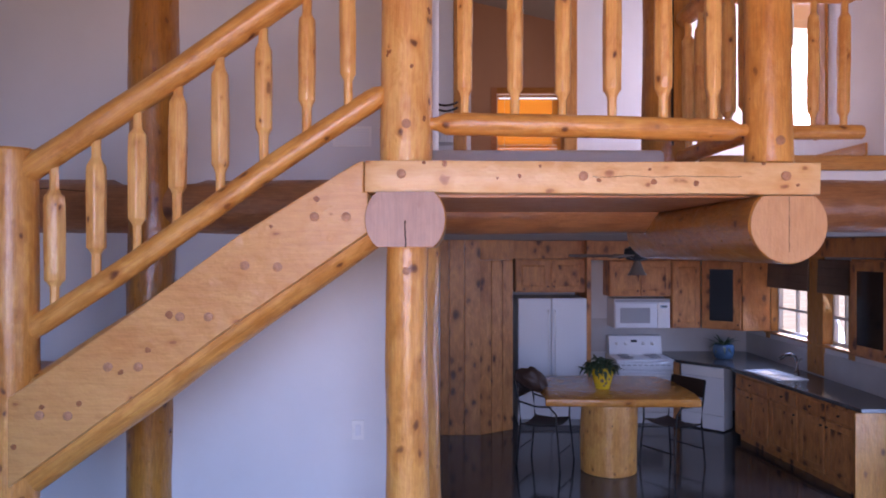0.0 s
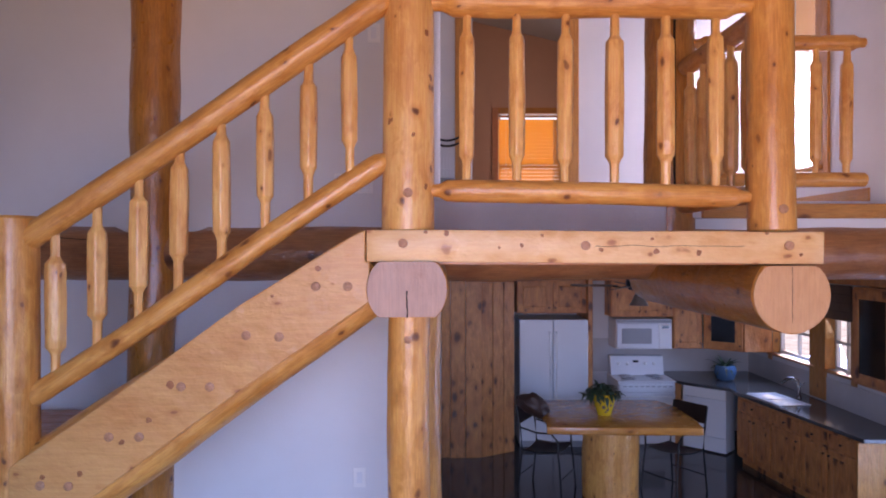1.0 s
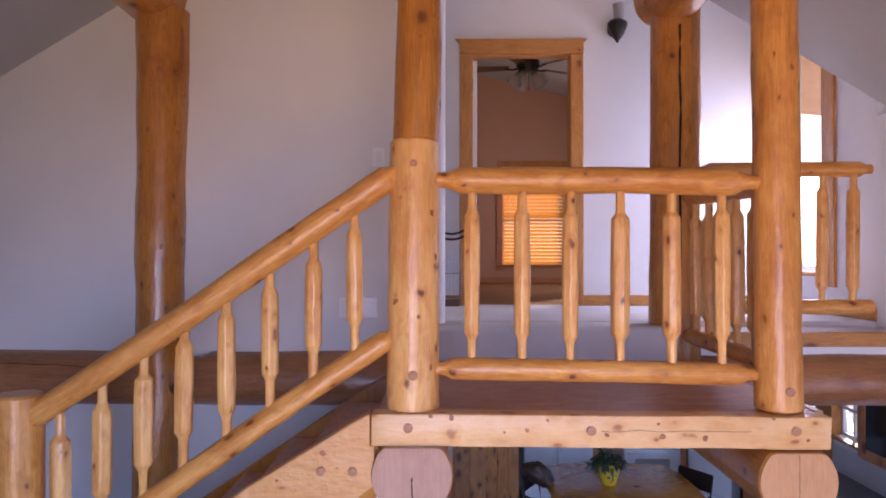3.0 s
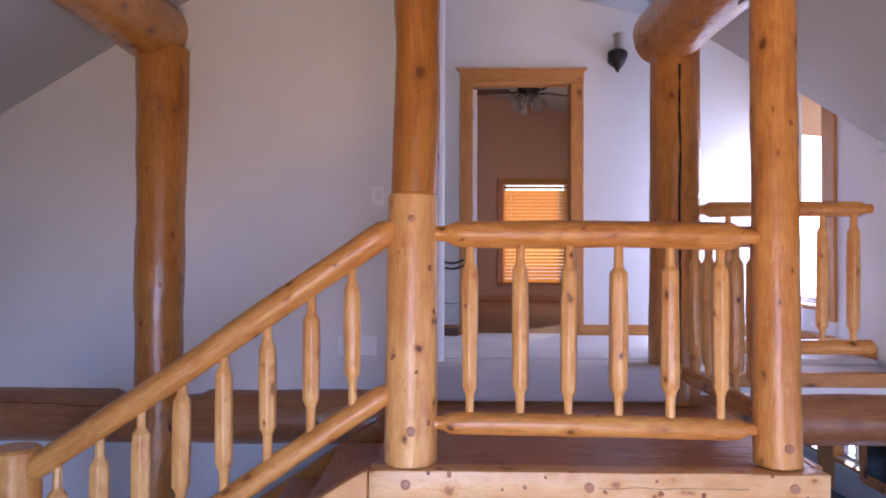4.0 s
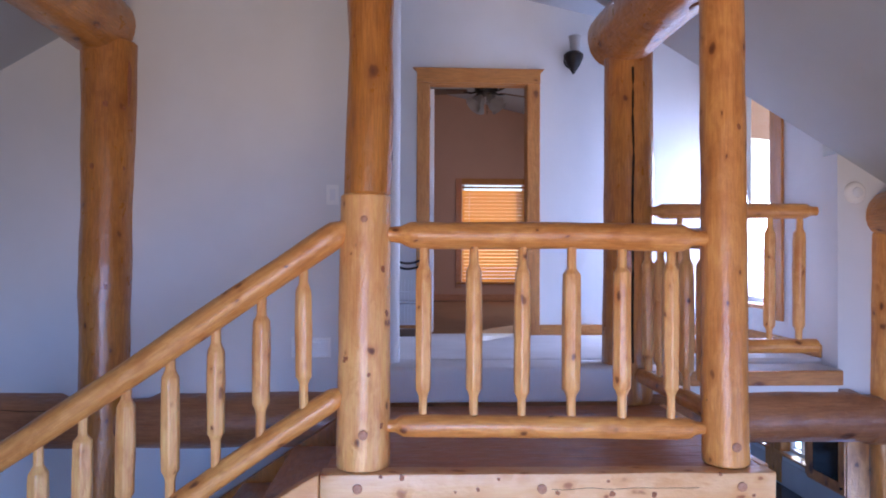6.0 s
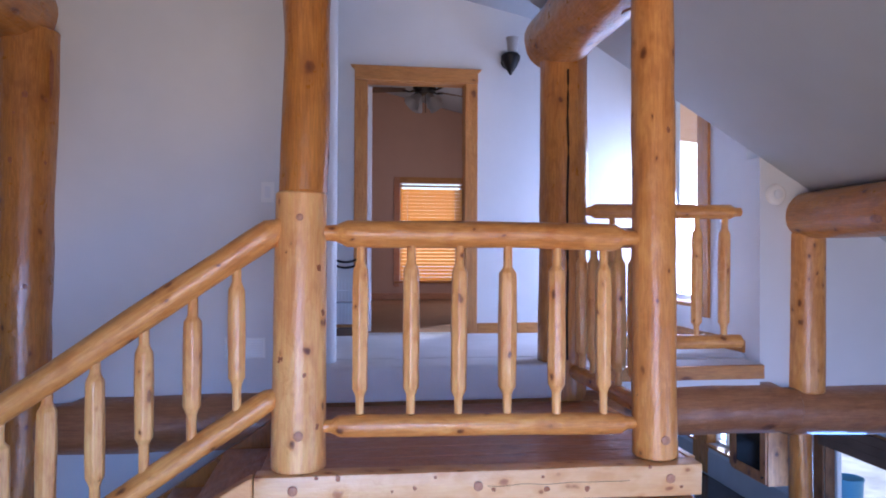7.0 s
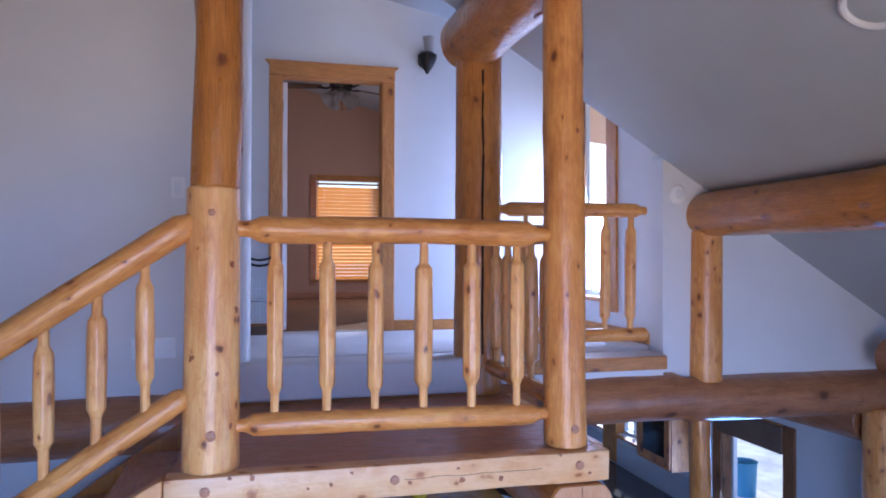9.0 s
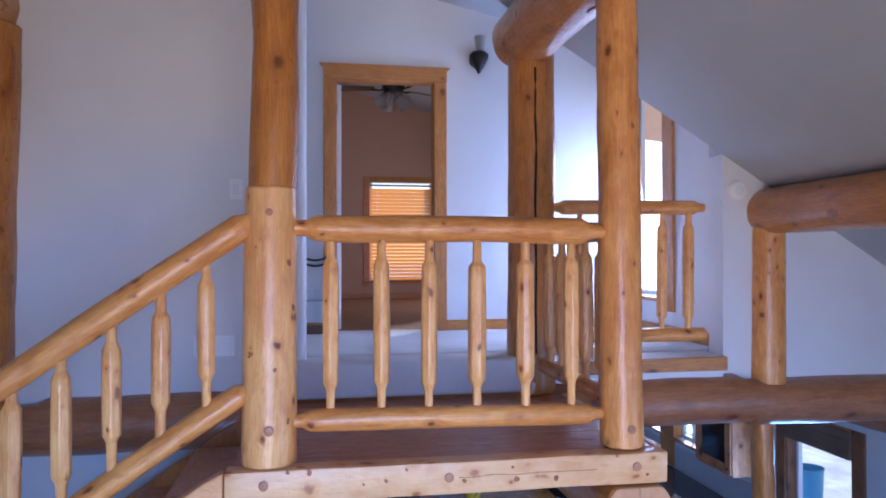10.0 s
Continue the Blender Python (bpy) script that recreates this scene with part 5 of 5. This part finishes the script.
def dining_chair(x, y, turn):
    """A dark iron chair with a slung leather seat and back and bowed arms."""
    e = thing("dining_chair", "dark iron chair with a brown leather seat and back", "chair", "chairs at the table", at=(x, y, FLOOR), rz=turn)
    m = pose(x, y, FLOOR, 0, 0, turn)
    for sx in (-0.23, 0.23):
        bm = bmesh.new()
        tube(bm, [(sx * 1.04, 0.27, 0), (sx, 0.22, 0.48), (sx, 0.24, 0.7), (sx, 0.287, 0.96)], 0.011, 8)
        part("leg", bm, dark_iron, e, "", True, m)
        bm = bmesh.new()
        tube(bm, [(sx * 1.1, -0.25, 0), (sx * 1.03, -0.22, 0.35), (sx, -0.2, 0.5), (sx * 1.02, -0.2, 0.62), (sx * 1.03, -0.12, 0.7), (sx * 1.02, 0.05, 0.69), (sx, 0.24, 0.73)], 0.011, 8)
        part("leg", bm, dark_iron, e, "", True, m)
        bm = bmesh.new()
        tube(bm, [(sx, 0.22, 0.48), (sx, 0.0, 0.47), (sx, -0.2, 0.5)], 0.01, 8)
        part("seat_rail", bm, dark_iron, e, "", True, m)
    bm = bmesh.new()
    tube(bm, [(-0.24, 0.24, 0.2), (0.24, 0.24, 0.2)], 0.008, 8)
    tube(bm, [(-0.25, -0.235, 0.2), (0.25, -0.235, 0.2)], 0.008, 8)
    part("stretcher", bm, dark_iron, e, "", True, m)

    def sling(rows, thick):
        b = bmesh.new()
        top = [[b.verts.new((sx, r[0], r[1] + 0.03 * ((sx / 0.23) ** 2 - 1) * r[2])) for sx in (-0.23, -0.12, 0, 0.12, 0.23)] for r in rows]
        for p, q in zip(top, top[1:]):
            for i in range(4):
                b.faces.new((p[i], p[i + 1], q[i + 1], q[i]))
        bmesh.ops.solidify(b, geom=b.faces[:], thickness=thick)
        return b
    part("seat", sling([(-0.21, 0.51, 1), (-0.1, 0.485, 1), (0.05, 0.475, 1), (0.22, 0.485, 1)], 0.012), leather, e, "brown leather seat", True, m)
    part("backrest", sling([(0.25, 0.77, 0), (0.27, 0.87, 0), (0.288, 0.97, 0)], 0.014), leather, e, "brown leather backrest", True, m)
    return e


dining_chair(1.18, 8.0, 62)
dining_chair(2.6, 7.95, -58)

throw = thing("folded_throw", "brown leather jacket draped over the chair back", "clothing", at=(0.97, 8.05, 0.9))
bm = bmesh.new()
bmesh.ops.create_icosphere(bm, subdivisions=3, radius=1)
for v_ in bm.verts:
    n = 1 + 0.35 * noise.noise(v_.co * 1.7) + 0.15 * noise.noise(v_.co * 4.1)
    v_.co = Vector((v_.co.x * 0.2 * n, v_.co.y * 0.13 * n, v_.co.z * 0.11 * n))
    v_.co.z -= 0.45 * max(0, v_.co.x) + 0.1 * max(0, -v_.co.x)
part("fabric", bm, leather, throw, "", True, pose(1.02, 7.93, 0.9, 0, 12, -20))


def leaf_blade(bm, base, direction, length, width, droop, steps=5):
    side = Vector((-direction[1], direction[0], 0))
    side = side.normalized() if side.length > 0.01 else Vector((1, 0, 0))
    pts = []
    for i in range(steps + 1):
        k = i / steps
        c = Vector(base) + Vector(direction) * length * k + Vector((0, 0, -droop * k * k))
        w = width * math.sin(math.pi * (0.12 + 0.88 * k)) * 0.5
        pts.append((bm.verts.new(c - side * w), bm.verts.new(c + Vector((0, 0, -w * 0.5))), bm.verts.new(c + side * w)))
    for p, q in zip(pts, pts[1:]):
        bm.faces.new((p[0], p[1], q[1], q[0]))
        bm.faces.new((p[1], p[2], q[2], q[1]))


rnd = random.Random(5)
TABLE = 0.7875
plant = thing("potted_plant", "bushy green plant in a yellow glazed pot on the table", "plant", at=(1.79, 7.85, TABLE))
PX, PY = 1.79, 7.85
part("pot", turned([(0, 0.072), (0.01, 0.078), (0.1, 0.104), (0.2, 0.13), (0.235, 0.136), (0.24, 0.126), (0.2, 0.113)], 26, None, (PX, PY, TABLE)), yellow_glaze, plant, "yellow glazed pot with dark spots", True)
for a, z, r in ((255, 0.1, 0.022), (280, 0.07, 0.018), (298, 0.12, 0.016), (268, 0.045, 0.012)):
    q = 0.078 + 0.027 * (z / 0.1)
    d_ = Vector((math.cos(radians(a)), math.sin(radians(a)), -0.3))
    part("painted_spot", turned([(0, r), (0.003, r * 0.9)], 10), fabric_brown, plant, "dark painted spot", False, Matrix.Translation((PX + q * d_.x, PY + q * d_.y, TABLE + z)) @ d_.to_track_quat("Z", "Y").to_matrix().to_4x4())
part("soil", turned([(0.17, 0.1), (0.205, 0.114)], 20, None, (PX, PY, TABLE)), soil, plant)
bm = bmesh.new()
for k in range(300):
    a, s = rnd.uniform(0, 2 * math.pi), rnd.uniform(0.0, 1.0)
    base = (PX - 0.03 + 0.19 * s * math.cos(a), PY + 0.17 * s * math.sin(a), TABLE + 0.225 + rnd.uniform(-0.04, 0.13) * (1.1 - s))
    leaf_blade(bm, base, (math.cos(a) * rnd.uniform(0.4, 1), math.sin(a) * rnd.uniform(0.4, 1), rnd.uniform(-0.1, 0.8)), rnd.uniform(0.05, 0.13), rnd.uniform(0.025, 0.05), rnd.uniform(0.02, 0.13), 3)
part("foliage", bm, leaf_mat, plant, "small drooping green leaves")
plant2 = thing("potted_plant", "spiky green plant in a dark blue pot on the counter", "plant", at=(4.0, 9.85, 0.8))
QX, QY = 3.95, 9.85
part("pot", turned([(0, 0.09), (0.02, 0.12), (0.12, 0.15), (0.2, 0.135), (0.21, 0.115), (0.18, 0.11)], 24, None, (QX, QY, 0.806)), blue_glaze, plant2, "dark blue glazed pot", True)
bm = bmesh.new()
for k in range(34):
    a = rnd.uniform(0, 2 * math.pi)
    leaf_blade(bm, (QX, QY, 0.97), (math.cos(a) * rnd.uniform(0.35, 0.9), math.sin(a) * rnd.uniform(0.35, 0.9), rnd.uniform(0.3, 0.8)), rnd.uniform(0.25, 0.42), 0.035, rnd.uniform(0.05, 0.25), 6)
part("foliage", bm, leaf_mat, plant2, "long arching leaves")
pail = thing("pail", "blue plastic pail standing outside the patio door", "pail", at=(4.95, 6.1, 0.0))
PM = (5.05, 6.48, 1.0)
structure("porch_ledge", box(4.85, 5.3, 5.2, 7.2, -0.4, 1.0, 0.01), ground_mat, "pale porch parapet outside the patio door", "ledge")
part("bucket", turned([(0, 0.11), (0.01, 0.115), (0.33, 0.127), (0.35, 0.137), (0.36, 0.132), (0.33, 0.12), (0.03, 0.1)], 24, None, PM), pail_blue, pail, "", True)
# porch outside
# pale wood stands in for sunlit bounce; soffit extended to keep sun out
structure("porch_soffit", prism([(2.82, 5.2), (4.9, 5.02), (4.9, 5.14), (2.82, 5.36)], 4.3, 8.6), hewn_wood, "boarded soffit outside the dormer window, paled for sun bounce", "soffit")
# added roof, outline stepped to limit the sun reaching kitchen and patio door
structure("porch_roof", prism([(4.8, 4.4), (6.6, 4.4), (6.6, 10.0), (6.1, 10.0), (6.1, 11.5), (4.8, 11.5)], 2.65, 2.73, 0.0, "z"), trim_wood_y, "added porch roof outside the kitchen that blocks the sun", "roof")
